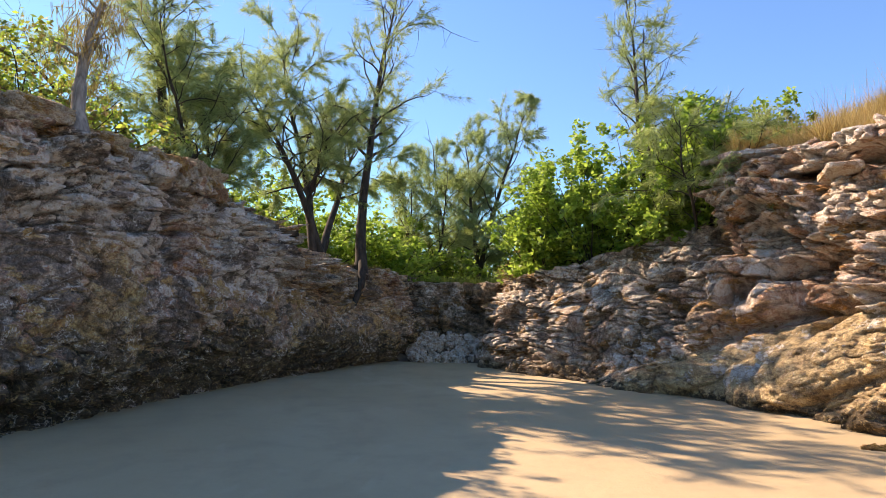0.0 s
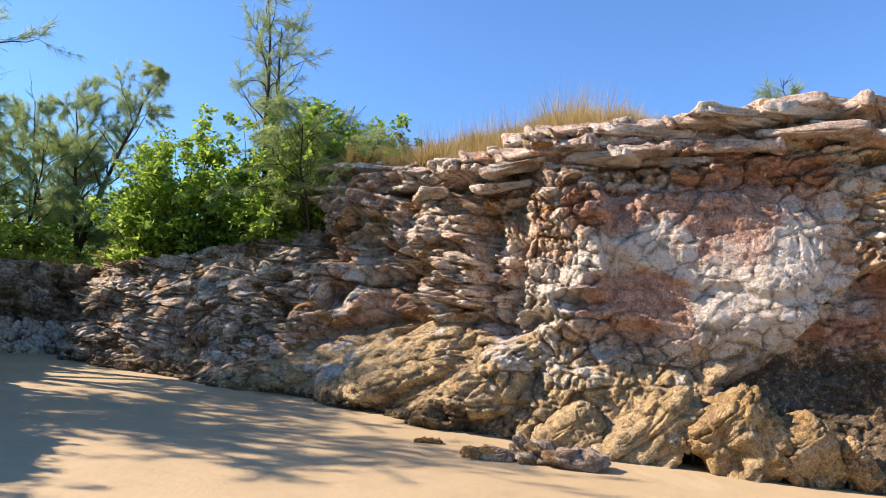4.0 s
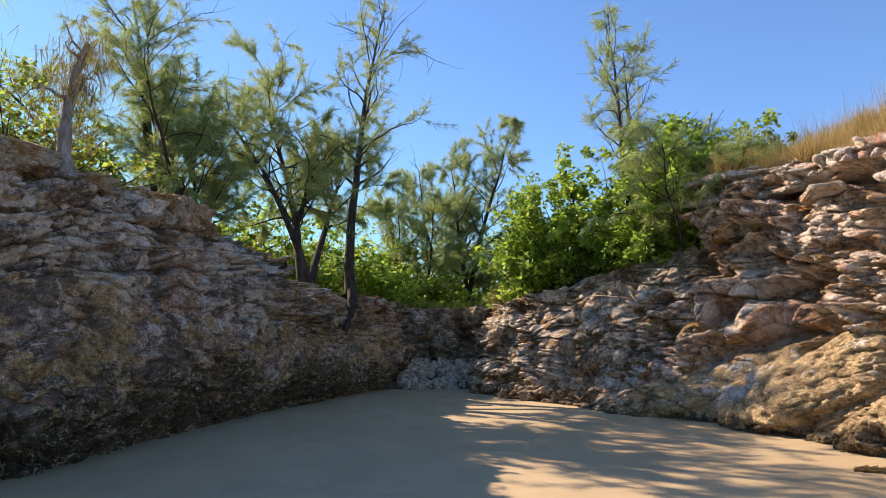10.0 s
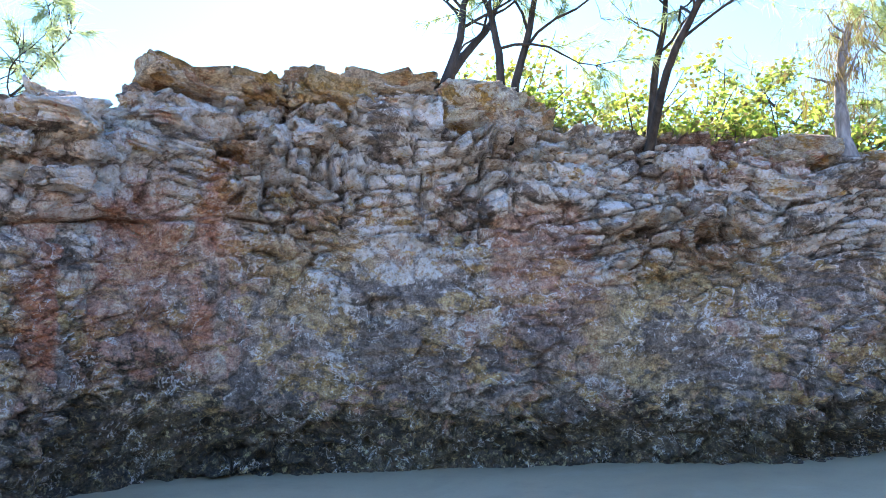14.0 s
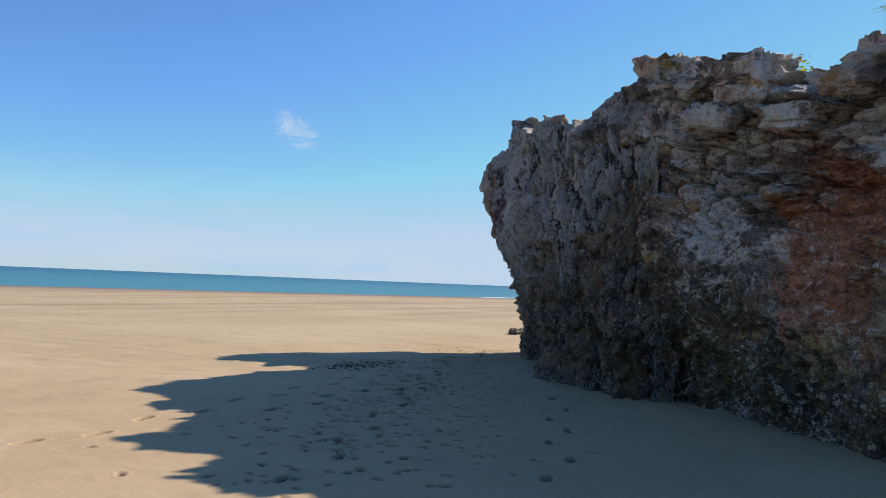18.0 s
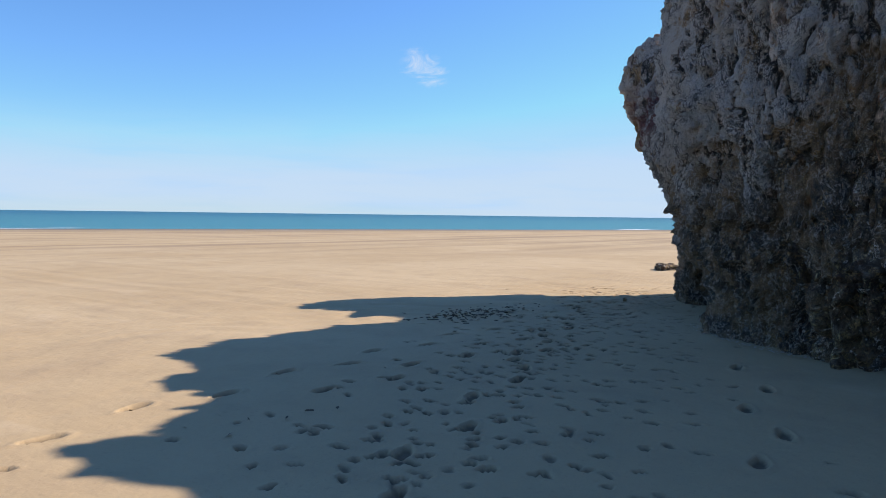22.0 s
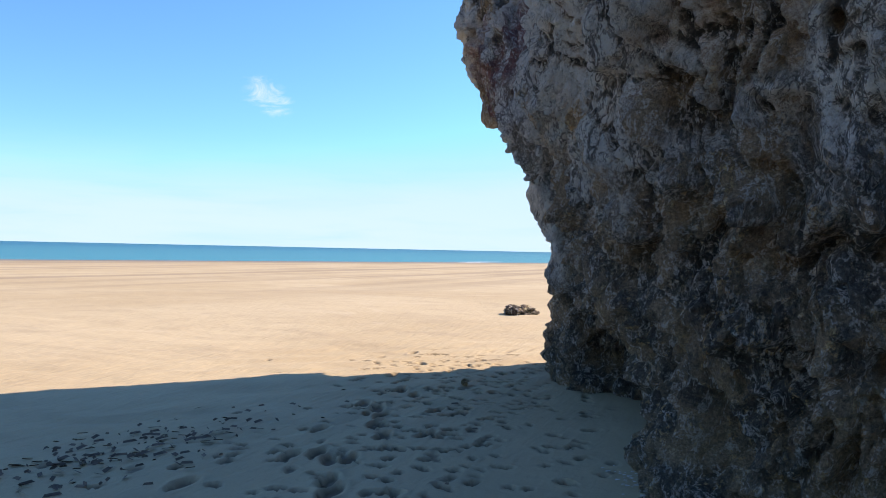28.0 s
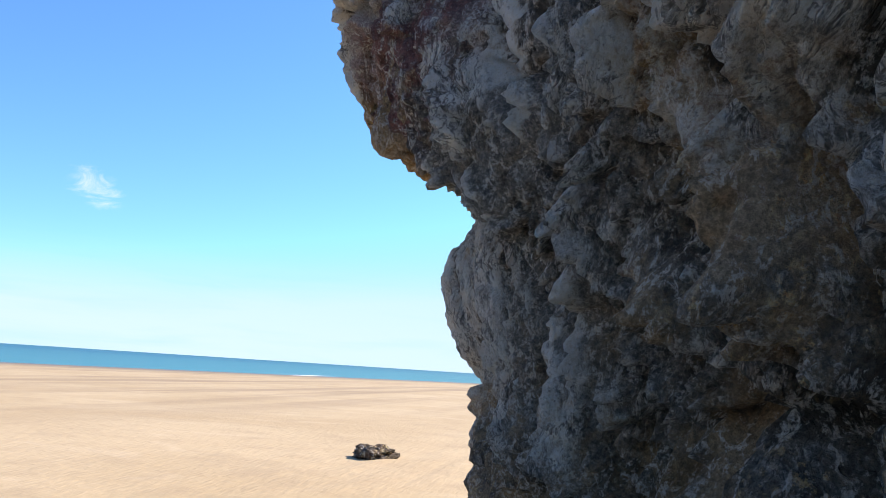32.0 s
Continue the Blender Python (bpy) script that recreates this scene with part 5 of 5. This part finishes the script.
# ---- plants ----
def tube(points, radii, sides=6):
    """Vertices and quads of a bent tapered tube."""
    P, R = np.array(points, float), np.array(radii, float)
    T = np.gradient(P, axis=0)
    T /= np.linalg.norm(T, axis=1)[:, None] + 1e-9
    ref = np.where(np.abs(T[:, 2:3]) > 0.9, (1.0, 0, 0), (0, 0, 1.0))
    A = np.cross(T, ref)
    A /= np.linalg.norm(A, axis=1)[:, None] + 1e-9
    B = np.cross(T, A)
    a = np.arange(sides) * 2 * math.pi / sides
    V = P[:, None] + R[:, None, None] * (np.cos(a)[None, :, None] * A[:, None] + np.sin(a)[None, :, None] * B[:, None])
    i = np.arange(len(P) - 1)[:, None] * sides
    j = np.arange(sides)[None, :]
    k = (j + 1) % sides
    return V.reshape(-1, 3), np.stack([i + j, i + k, i + sides + k, i + sides + j], -1).reshape(-1, 4)


def joined(pieces):
    vs, fs, n = [], [], 0
    for v, f in pieces:
        vs.append(v)
        fs.append(f + n)
        n += len(v)
    return np.vstack(vs), np.vstack(fs)


def limb(rng, start, way, length, r0, r1, bend, n=7):
    pts, d = [np.array(start, float)], np.array(way, float)
    d /= np.linalg.norm(d)
    for _ in range(n - 1):
        d = d + rng.normal(0, bend, 3)
        d /= np.linalg.norm(d)
        pts.append(pts[-1] + d * length / (n - 1))
    return np.array(pts), np.linspace(r0, r1, n)


def sprays(rng, at, ways, count, length, width, droop, fan):
    """Thin tapered blades that fan out from twig points."""
    m = len(at)
    p = np.repeat(at, count, 0) + rng.normal(0, 0.03, (m * count, 3))
    d = np.repeat(ways, count, 0) + rng.normal(0, fan, (m * count, 3)) + np.array([0, 0, -droop])
    d /= np.linalg.norm(d, axis=1)[:, None]
    s = np.cross(d, rng.normal(0, 1, d.shape))
    s /= np.linalg.norm(s, axis=1)[:, None]
    L = length * (0.55 + 0.9 * rng.random((len(p), 1)))
    a, b, c = p - s * width / 2, p + s * width / 2, p + d * L + np.array([0, 0, -1.0]) * L * 0.25 * droop
    V = np.stack([a, b, c], 1).reshape(-1, 3)
    return V, np.arange(len(V)).reshape(-1, 3)


def leaf_quads(rng, at, size, up=0.4):
    """Folded pointed leaves, two triangles each."""
    n = len(at)
    d = rng.normal(0, 1, (n, 3))
    d[:, 2] = d[:, 2] * 0.5 - 0.1
    d /= np.linalg.norm(d, axis=1)[:, None]
    nrm = rng.normal(0, 1, (n, 3)) + np.array([0, 0, up * 2])
    s = np.cross(d, nrm)
    s /= np.linalg.norm(s, axis=1)[:, None]
    k = np.cross(s, d)
    L = size * (0.6 + 0.8 * rng.random((n, 1)))
    tip, root = at + d * L, at
    l = at + d * L * 0.45 + s * L * 0.30 + k * L * 0.08
    r = at + d * L * 0.45 - s * L * 0.30 + k * L * 0.08
    V = np.stack([root, r, tip, l], 1).reshape(-1, 3)
    i = np.arange(n)[:, None] * 4
    return V, (i + np.array([[0, 1, 2, 3]]))


def tree_thing(name, base, label, category="tree", group=""):
    ob = new(name)
    ob.matrix_basis = Matrix.Translation(base)
    return tagged(ob, label, category, group)


def casuarina(name, base, height, lean, seed, label, trunks=1, spread_out=0.45, low=0.3, fullness=1.0, needle=NEEDLES, limbs=17, girth=0.011, group="", splay=0.16, bend=0.085):
    """A she-oak: thin dark trunks, upswept forking limbs, needle clumps with gaps between."""
    rng = np.random.default_rng(seed)
    ob = tree_thing(name, base, label, "tree", group)
    twigs, at, ways = [], [], []
    for t in range(trunks):
        h = height * (1 - 0.13 * t)
        d = np.array([lean[0], lean[1], 1.0]) + (rng.normal(0, splay, 3) * (1, 1, 0) if trunks > 1 else 0)
        off = rng.normal(0, 0.05, 3) * (1, 1, 0) * (trunks > 1)
        P, R = limb(rng, off + (0, 0, -0.35), d, h + 0.3, height * girth * 1.25, 0.012, bend, 16)
        R = R * (1 + 0.5 * np.exp(-np.arange(16) * 1.6))
        part("trunk", mesh_from("trunk", *tube(P, R, 8), BARK), ob)
        for b in range(limbs):
            f = low + (0.97 - low) * (b + rng.random()) / limbs
            g = (f - low) / (1 - low)
            i = min(14, int(f * 15))
            s = P[i] + (P[i + 1] - P[i]) * (f * 15 - i)
            a = b * 2.4 + rng.random()
            L = height * spread_out * (0.35 + 0.75 * math.sin(math.pi * min(1.0, 0.12 + 0.88 * g) ** 0.8)) * (0.5 + 0.8 * rng.random()) + 0.25
            w = np.array([math.cos(a), math.sin(a), 0.35 + 1.1 * rng.random() + 0.5 * g])
            Q, r = limb(rng, s, w, L, max(0.010, R[i] * 0.45), 0.006, 0.20, 8)
            part("branch", mesh_from("branch", *tube(Q, r, 5), BARK), ob)
            leafy = fullness * min(1.0, max(0.0, rng.normal(0.75, 0.45)))
            for c in range(8):
                j = rng.integers(2, 8)
                w2 = Q[j] - Q[j - 1]
                w2 = w2 / np.linalg.norm(w2) + rng.normal(0, 0.6, 3)
                T, rr = limb(rng, Q[j], w2, L * (0.18 + 0.28 * rng.random()) + 0.10, 0.008, 0.003, 0.18, 5)
                twigs.append(tube(T, rr, 3))
                u = T[1:] - T[:-1]
                u /= np.linalg.norm(u, axis=1)[:, None]
                if rng.random() < leafy:
                    for x in range(4):
                        at.append(T[x + 1])
                        ways.append(u[x])
    tagged(part("twig_spray", mesh_from("twigs", *joined(twigs), BARK), ob), kind="stuff")
    part("crown", mesh_from("crown", *sprays(rng, np.array(at), np.array(ways), max(6, int(27 * fullness)), 0.27, 0.014, 0.32, 0.48), needle), ob)["kind"] = "stuff"
    return ob


def bush(name, base, size, seed, label, mats, leaf=0.09, count=5000, stems=9, category="bush", apart=True):
    """A broad-leaved shrub: stems from the base, clumps of leaves round their ends, gaps between."""
    rng = np.random.default_rng(seed)
    ob = tree_thing(name, base, label, category)
    sx, sy, sz = size
    wood, centres = [], []
    for s in range(stems):
        a = rng.random() * 6.283
        r = math.sqrt(rng.random())
        goal = np.array([math.cos(a) * r * sx, math.sin(a) * r * sy, sz * (0.35 + 0.6 * rng.random() * (1.15 - 0.6 * r))])
        P, R = limb(rng, (goal[0] * 0.25, goal[1] * 0.25, -0.15), goal + rng.normal(0, 0.1, 3), np.linalg.norm(goal), 0.024, 0.006, 0.17, 7)
        if apart:
            part("stem", mesh_from("stem", *tube(P, R, 5), BARK), ob)
        else:
            wood.append(tube(P, R, 5))
        for c in range(7):
            centres.append(P[rng.integers(2, 7)] + rng.normal(0, 1, 3) * (sx * 0.20, sy * 0.20, sz * 0.15))
    centres = np.array(centres)
    centres[:, 2] = np.maximum(centres[:, 2], 0.12)
    if wood:
        tagged(part("stems", mesh_from("stems", *joined(wood), BARK), ob), kind="stuff")
    pick = rng.integers(0, len(centres), count)
    rad = 0.075 * (sx + sy + sz) / 3 + 0.07
    v = rng.normal(0, 1, (count, 3))
    v /= np.linalg.norm(v, axis=1)[:, None]
    at = centres[pick] + v * rad * (rng.random((count, 1)) ** 0.5) * (0.6 + 0.8 * (pick % 5)[:, None] / 4)
    at = at[at[:, 2] > -0.1]
    sort = rng.random(len(at))
    lo = 0.0
    for m, share in mats:
        sel = at[(sort >= lo) & (sort < lo + share)]
        lo += share
        if len(sel):
            tagged(part("foliage", mesh_from("foliage", *leaf_quads(rng, sel, leaf), m), ob), kind="stuff")
    return ob


def grass_patch(name, points, height, width, mat, seed, label, count=4, fan=0.35):
    rng = np.random.default_rng(seed)
    tuft = vnoise(points * 1.1, seed) + 0.6 * vnoise(points * 3.7, seed + 1)
    points = points[tuft > -0.35 + 0.3 * rng.random(len(points))]
    V, F = sprays(rng, points, np.tile((0, 0, 1.0), (len(points), 1)), count, height, width, -0.25, fan)
    return tagged(new(name, mesh_from(name, V, F, mat)), label, "grass", kind="stuff")


def on_rows(V, n, seed, lo=0.0, hi=1.0, keep=None):
    """Random places on a bank's sheet."""
    rng = np.random.default_rng(seed)
    k, m = V.shape[:2]
    a = rng.random(n * 3) ** 1.0 * (hi - lo) * (k - 1) + lo * (k - 1)
    b = rng.random(n * 3) * (m - 1)
    i, j = np.minimum(a.astype(int), k - 2), np.minimum(b.astype(int), m - 2)
    u, v = (a - i)[:, None], (b - j)[:, None]
    p = V[i, j] * (1 - u) * (1 - v) + V[i + 1, j] * u * (1 - v) + V[i, j + 1] * (1 - u) * v + V[i + 1, j + 1] * u * v
    if keep is not None:
        p = p[keep(p)]
    return p[:n]


# she-oaks on the west brow
BROW, COVE = "she-oaks on the brow", "she-oaks over the cove"
casuarina("she_oak", (-9.5, 5.35, 5.55), 5.2, (0.03, 0.10), 11, "she-oak with forked dark trunk on the cliff brow", 2, 0.42, 0.34, 0.8, NEEDLES_PALE, 12, group=BROW, splay=0.24, girth=0.014)
casuarina("she_oak", (-8.95, 6.35, 5.35), 4.8, (0.07, 0.16), 12, "slender leaning she-oak on the cliff brow", 2, 0.45, 0.3, 0.8, NEEDLES_PALE, 11, group=BROW, splay=0.12, girth=0.014)
casuarina("she_oak", (-7.95, 8.5, 4.95), 5.0, (0.02, 0.16), 13, "she-oak with two bare lower trunks on the cliff brow", 2, 0.42, 0.4, 0.8, NEEDLES_PALE, 12, group=BROW, splay=0.22, girth=0.014)
# the large ones over the west bank
casuarina("she_oak", (-3.5, 19.6, 4.4), 7.0, (-0.26, 0.02), 14, "dense green she-oak with several dark trunks", 4, 0.26, 0.34, 1.1, NEEDLES, 18, group=COVE, splay=0.22, girth=0.014)
casuarina("she_oak", (-2.45, 20.6, 3.9), 9.6, (0.01, 0.0), 15, "tall thin she-oak with sparse crown", 1, 0.22, 0.36, 0.75, NEEDLES, 26, group=COVE, girth=0.014, bend=0.04)
casuarina("she_oak", (-5.9, 17.8, 4.8), 5.6, (-0.12, 0.0), 16, "leafy young she-oak beside dark trunks", 4, 0.26, 0.20, 1.1, NEEDLES, 16, group=COVE, splay=0.28)
casuarina("she_oak", (-6.6, 17.5, 4.9), 8.2, (-0.32, 0.05), 17, "leaning thin she-oak with bare lower trunk", 3, 0.20, 0.50, 0.75, NEEDLES, 14, group=COVE, splay=0.22)
casuarina("she_oak", (1.4, 28.0, 4.0), 8.3, (0.0, 0.0), 18, "grey-green she-oak behind the cove", 4, 0.20, 0.22, 1.2, NEEDLES_PALE, 20, group=COVE, splay=0.14)
casuarina("she_oak", (-1.0, 26.5, 4.0), 5.0, (0.0, 0.0), 20, "young she-oak behind the tall one", 3, 0.30, 0.15, 1.0, NEEDLES, 14, group=COVE, splay=0.25)
# east side
casuarina("she_oak", (5.8, 20.0, 4.8), 7.6, (0.0, 0.0), 29, "feathery she-oak spire rising out of bushes", 2, 0.15, 0.42, 0.62, NEEDLES, 17, group=COVE, splay=0.08, bend=0.04)
casuarina("she_oak", (6.7, 18.4, 5.0), 3.6, (-0.05, -0.06), 21, "feathery olive she-oak leaning over the rocks", 3, 0.36, 0.10, 0.9, NEEDLES, 18, group=COVE, splay=0.35)
G2 = ((LEAVES, 0.88), (LEAVES_DARK, 0.12))
DENSE = "dense bright green bush with glossy leaves"
bush("bush", (3.2, 21.9, 4.0), (1.5, 1.0, 3.6), 30, DENSE, G2, 0.15, 10000, 26)
bush("bush", (4.4, 20.8, 4.2), (1.8, 1.2, 4.3), 31, DENSE, G2, 0.15, 14000, 34)
bush("bush", (5.8, 19.7, 4.6), (1.8, 1.2, 4.4), 32, DENSE, G2, 0.15, 14000, 34)
bush("bush", (7.2, 18.6, 5.0), (1.6, 1.1, 4.0), 35, DENSE, G2, 0.14, 13000, 30)
bush("bush", (8.2, 17.6, 5.7), (1.2, 1.0, 3.0), 33, "bright green bush at the grass edge", G2, 0.12, 8000, 22)
bush("bush", (2.6, 22.6, 3.85), (0.9, 0.8, 1.3), 34, "brown twiggy withered bush", ((LEAVES_BROWN, 0.8), (LEAVES_DARK, 0.2)), 0.07, 3000, 22)
for k, (x, y, z, s) in enumerate(((0.2, 28.5, 3.9, 2.0), (-2.2, 25.2, 3.9, 2.0), (1.8, 33.0, 4.0, 3.2), (-4.5, 24.2, 4.2, 2.3), (5.5, 28.0, 4.2, 3.2), (-1.5, 36.0, 4.1, 3.6), (-8.0, 24.0, 4.9, 2.8), (-5.0, 31.0, 4.2, 3.4), (8.0, 26.0, 5.0, 3.0), (-12.5, 21.0, 5.2, 3.0), (4.5, 38.0, 4.2, 4.2), (-9.5, 33.0, 4.6, 4.0))):
    bush("bush", (x, y, z), (s * 1.15, s * 0.8, s * 1.35), 40 + k, "leafy green bush behind the cove", G2 if k % 2 else ((LEAVES, 0.4), (LEAVES_DARK, 0.6)), 0.17, 6500, 24, apart=False)
for k, (x, y, z, s) in enumerate(((-8.4, 11.0, 5.1, 1.3), (-7.7, 12.6, 5.15, 1.3), (-9.4, 9.9, 5.3, 1.5), (-7.2, 14.2, 5.2, 1.1), (-10.2, 12.2, 5.4, 2.2), (-11.2, 8.2, 5.6, 1.4), (-9.6, 15.0, 5.4, 2.0), (-13.0, 10.0, 5.6, 2.4))):
    bush("scrub", (x, y, z), (s, s, s * 1.7), 60 + k, "sunlit yellow-green scrub on the cliff top", ((LEAVES_YELLOW, 0.42), (LEAVES, 0.46), (LEAVES_BROWN, 0.12)), 0.12, 2600, 16)


def dead_tree(name, base, height, lean, seed, label, limbs, radius):
    rng = np.random.default_rng(seed)
    ob = tree_thing(name, base, label)
    P, R = limb(rng, (0, 0, -0.2), (lean[0], lean[1], 1.0), height, radius, radius * 0.45, 0.06, 14)
    R = R * (1 + 0.15 * np.sin(np.arange(14) * 2.1)) * (1 + 0.8 * np.exp(-np.arange(14) * 1.0))
    part("trunk", mesh_from("trunk", *tube(P, R, 10), DEADWOOD), ob)
    for k in range(limbs):
        i = int(rng.integers(6, 13))
        a = rng.random() * 6.28
        Q, r = limb(rng, P[i], (math.cos(a), math.sin(a), 0.5), height * rng.uniform(0.15, 0.4), R[i] * 0.4, 0.008, 0.22, 8)
        part("branch", mesh_from("branch", *tube(Q, r, 6), DEADWOOD), ob)
    return ob, P


dead, dead_line = dead_tree("dead_tree", (-5.85, 10.8, 5.05), 2.5, (-0.03, 0.02), 91, "bleached dead trunk with broken top at the cliff edge", 6, 0.12)
rng = np.random.default_rng(92)
hang = dead_line[rng.integers(6, 14, 260)] + rng.normal(0, 0.30, (260, 3))
part("withered_creeper", mesh_from("withered_creeper", *sprays(rng, hang, np.tile((0, 0, -1.0), (260, 1)), 4, 0.34, 0.014, 0.5, 0.6), LEAVES_BROWN), dead, "brown hanging creeper")
dead_tree("dead_sapling", (6.6, 19.4, 6.6), 2.4, (0.10, 0.0), 93, "bare grey branches standing out of the bushes", 9, 0.035)
dead_tree("dead_sapling", (7.2, 18.9, 6.5), 2.6, (0.22, 0.0), 94, "bare grey branches standing out of the bushes", 9, 0.035)

# a dark root hanging down the west wall
rng = np.random.default_rng(95)
P, R = limb(rng, (-2.35, 20.2, 4.1), (0.02, -0.28, -1.0), 2.3, 0.13, 0.05, 0.10, 12)
tagged(new("tree_root", mesh_from("tree_root", *tube(P, R, 8), BARK)), "dark root hanging down the rock wall", "root")

# saplings on the headland
casuarina("sapling", (-10.6, -0.5, 4.3), 1.6, (0.25, 0.45), 96, "wispy she-oak sapling on the headland", 1, 0.42, 0.15, 0.6, NEEDLES_PALE, 7, girth=0.009)
bush("bush", (-11.9, -1.6, 4.3), (0.7, 0.6, 0.9), 97, "small yellow-green bush behind the headland's edge", ((LEAVES_YELLOW, 0.6), (LEAVES, 0.4)), 0.08, 700, 10)
casuarina("sapling", (12.9, 8.6, 6.6), 0.7, (-0.3, 0.0), 98, "tiny she-oak sapling on the east brow", 1, 0.42, 0.15, 0.5, NEEDLES_PALE, 5, girth=0.009)

# grasses
grass_patch("dry_grass", on_rows(right_V, 26000, 71, 0.0, 0.6, lambda p: (p[:, 1] < 17.4) & (p[:, 1] > 10.0)), 0.50, 0.016, DRY_GRASS, 71, "tall dry straw-coloured grass on the cliff top", 5, 0.75)
grass_patch("dry_grass", on_rows(right_V, 1500, 76, 0.0, 0.6, lambda p: (p[:, 1] < 17.6) & (p[:, 1] > 10.5)), 1.0, 0.012, DRY_GRASS, 76, "tall seeding stalks among dry grass", 3, 0.35)
grass_patch("green_grass", on_rows(left_V, 9000, 72, 0.26, 0.7, lambda p: p[:, 1] > 9.8), 0.32, 0.012, GREEN_GRASS, 72, "yellow-green grass on the west bank", 4)
grass_patch("leaf_litter", on_rows(left_V, 9000, 75, 0.0, 0.35, lambda p: p[:, 1] > 5.5), 0.12, 0.012, LEAVES_BROWN, 75, "dry grass and leaf litter along the brow", 4, 0.9)
rng = np.random.default_rng(73)
gp = np.stack([rng.uniform(-6, 6, 6000), rng.uniform(23.5, 32, 6000), np.full(6000, 3.9)], 1)
grass_patch("green_grass", gp, 0.28, 0.02, GREEN_GRASS, 74, "short green grass behind the cove", 4)

# low dune with scrub beyond the east headland
dx, dy = [a.ravel() for a in np.meshgrid(np.linspace(30, 130, 60), np.linspace(-6, 60, 50))]
dz = -0.5 + 3.0 * smooth(dx + 0.5 * (dy - 10), 29, 44) + 0.25 * fbm(np.stack([dx, dy, dy * 0], 1) * 0.25, 3, 88)
tagged(new("dune", mesh_from("dune", np.stack([dx, dy, dz], 1), grid_faces(50, 60), SAND)), "low sandy dune with scrub beyond the headland", "dune", kind="structure")
for k in range(9):
    x, y = 41 + 4.0 * (k % 3) + k, 8 + 2.6 * k
    bush("bush", (x, y, 2.3), (2.4, 2.2, 2.2), 110 + k, "grey-green scrub on the dune", ((LEAVES_DARK, 0.7), (LEAVES_BROWN, 0.3)), 0.2, 3500, 14, apart=False)
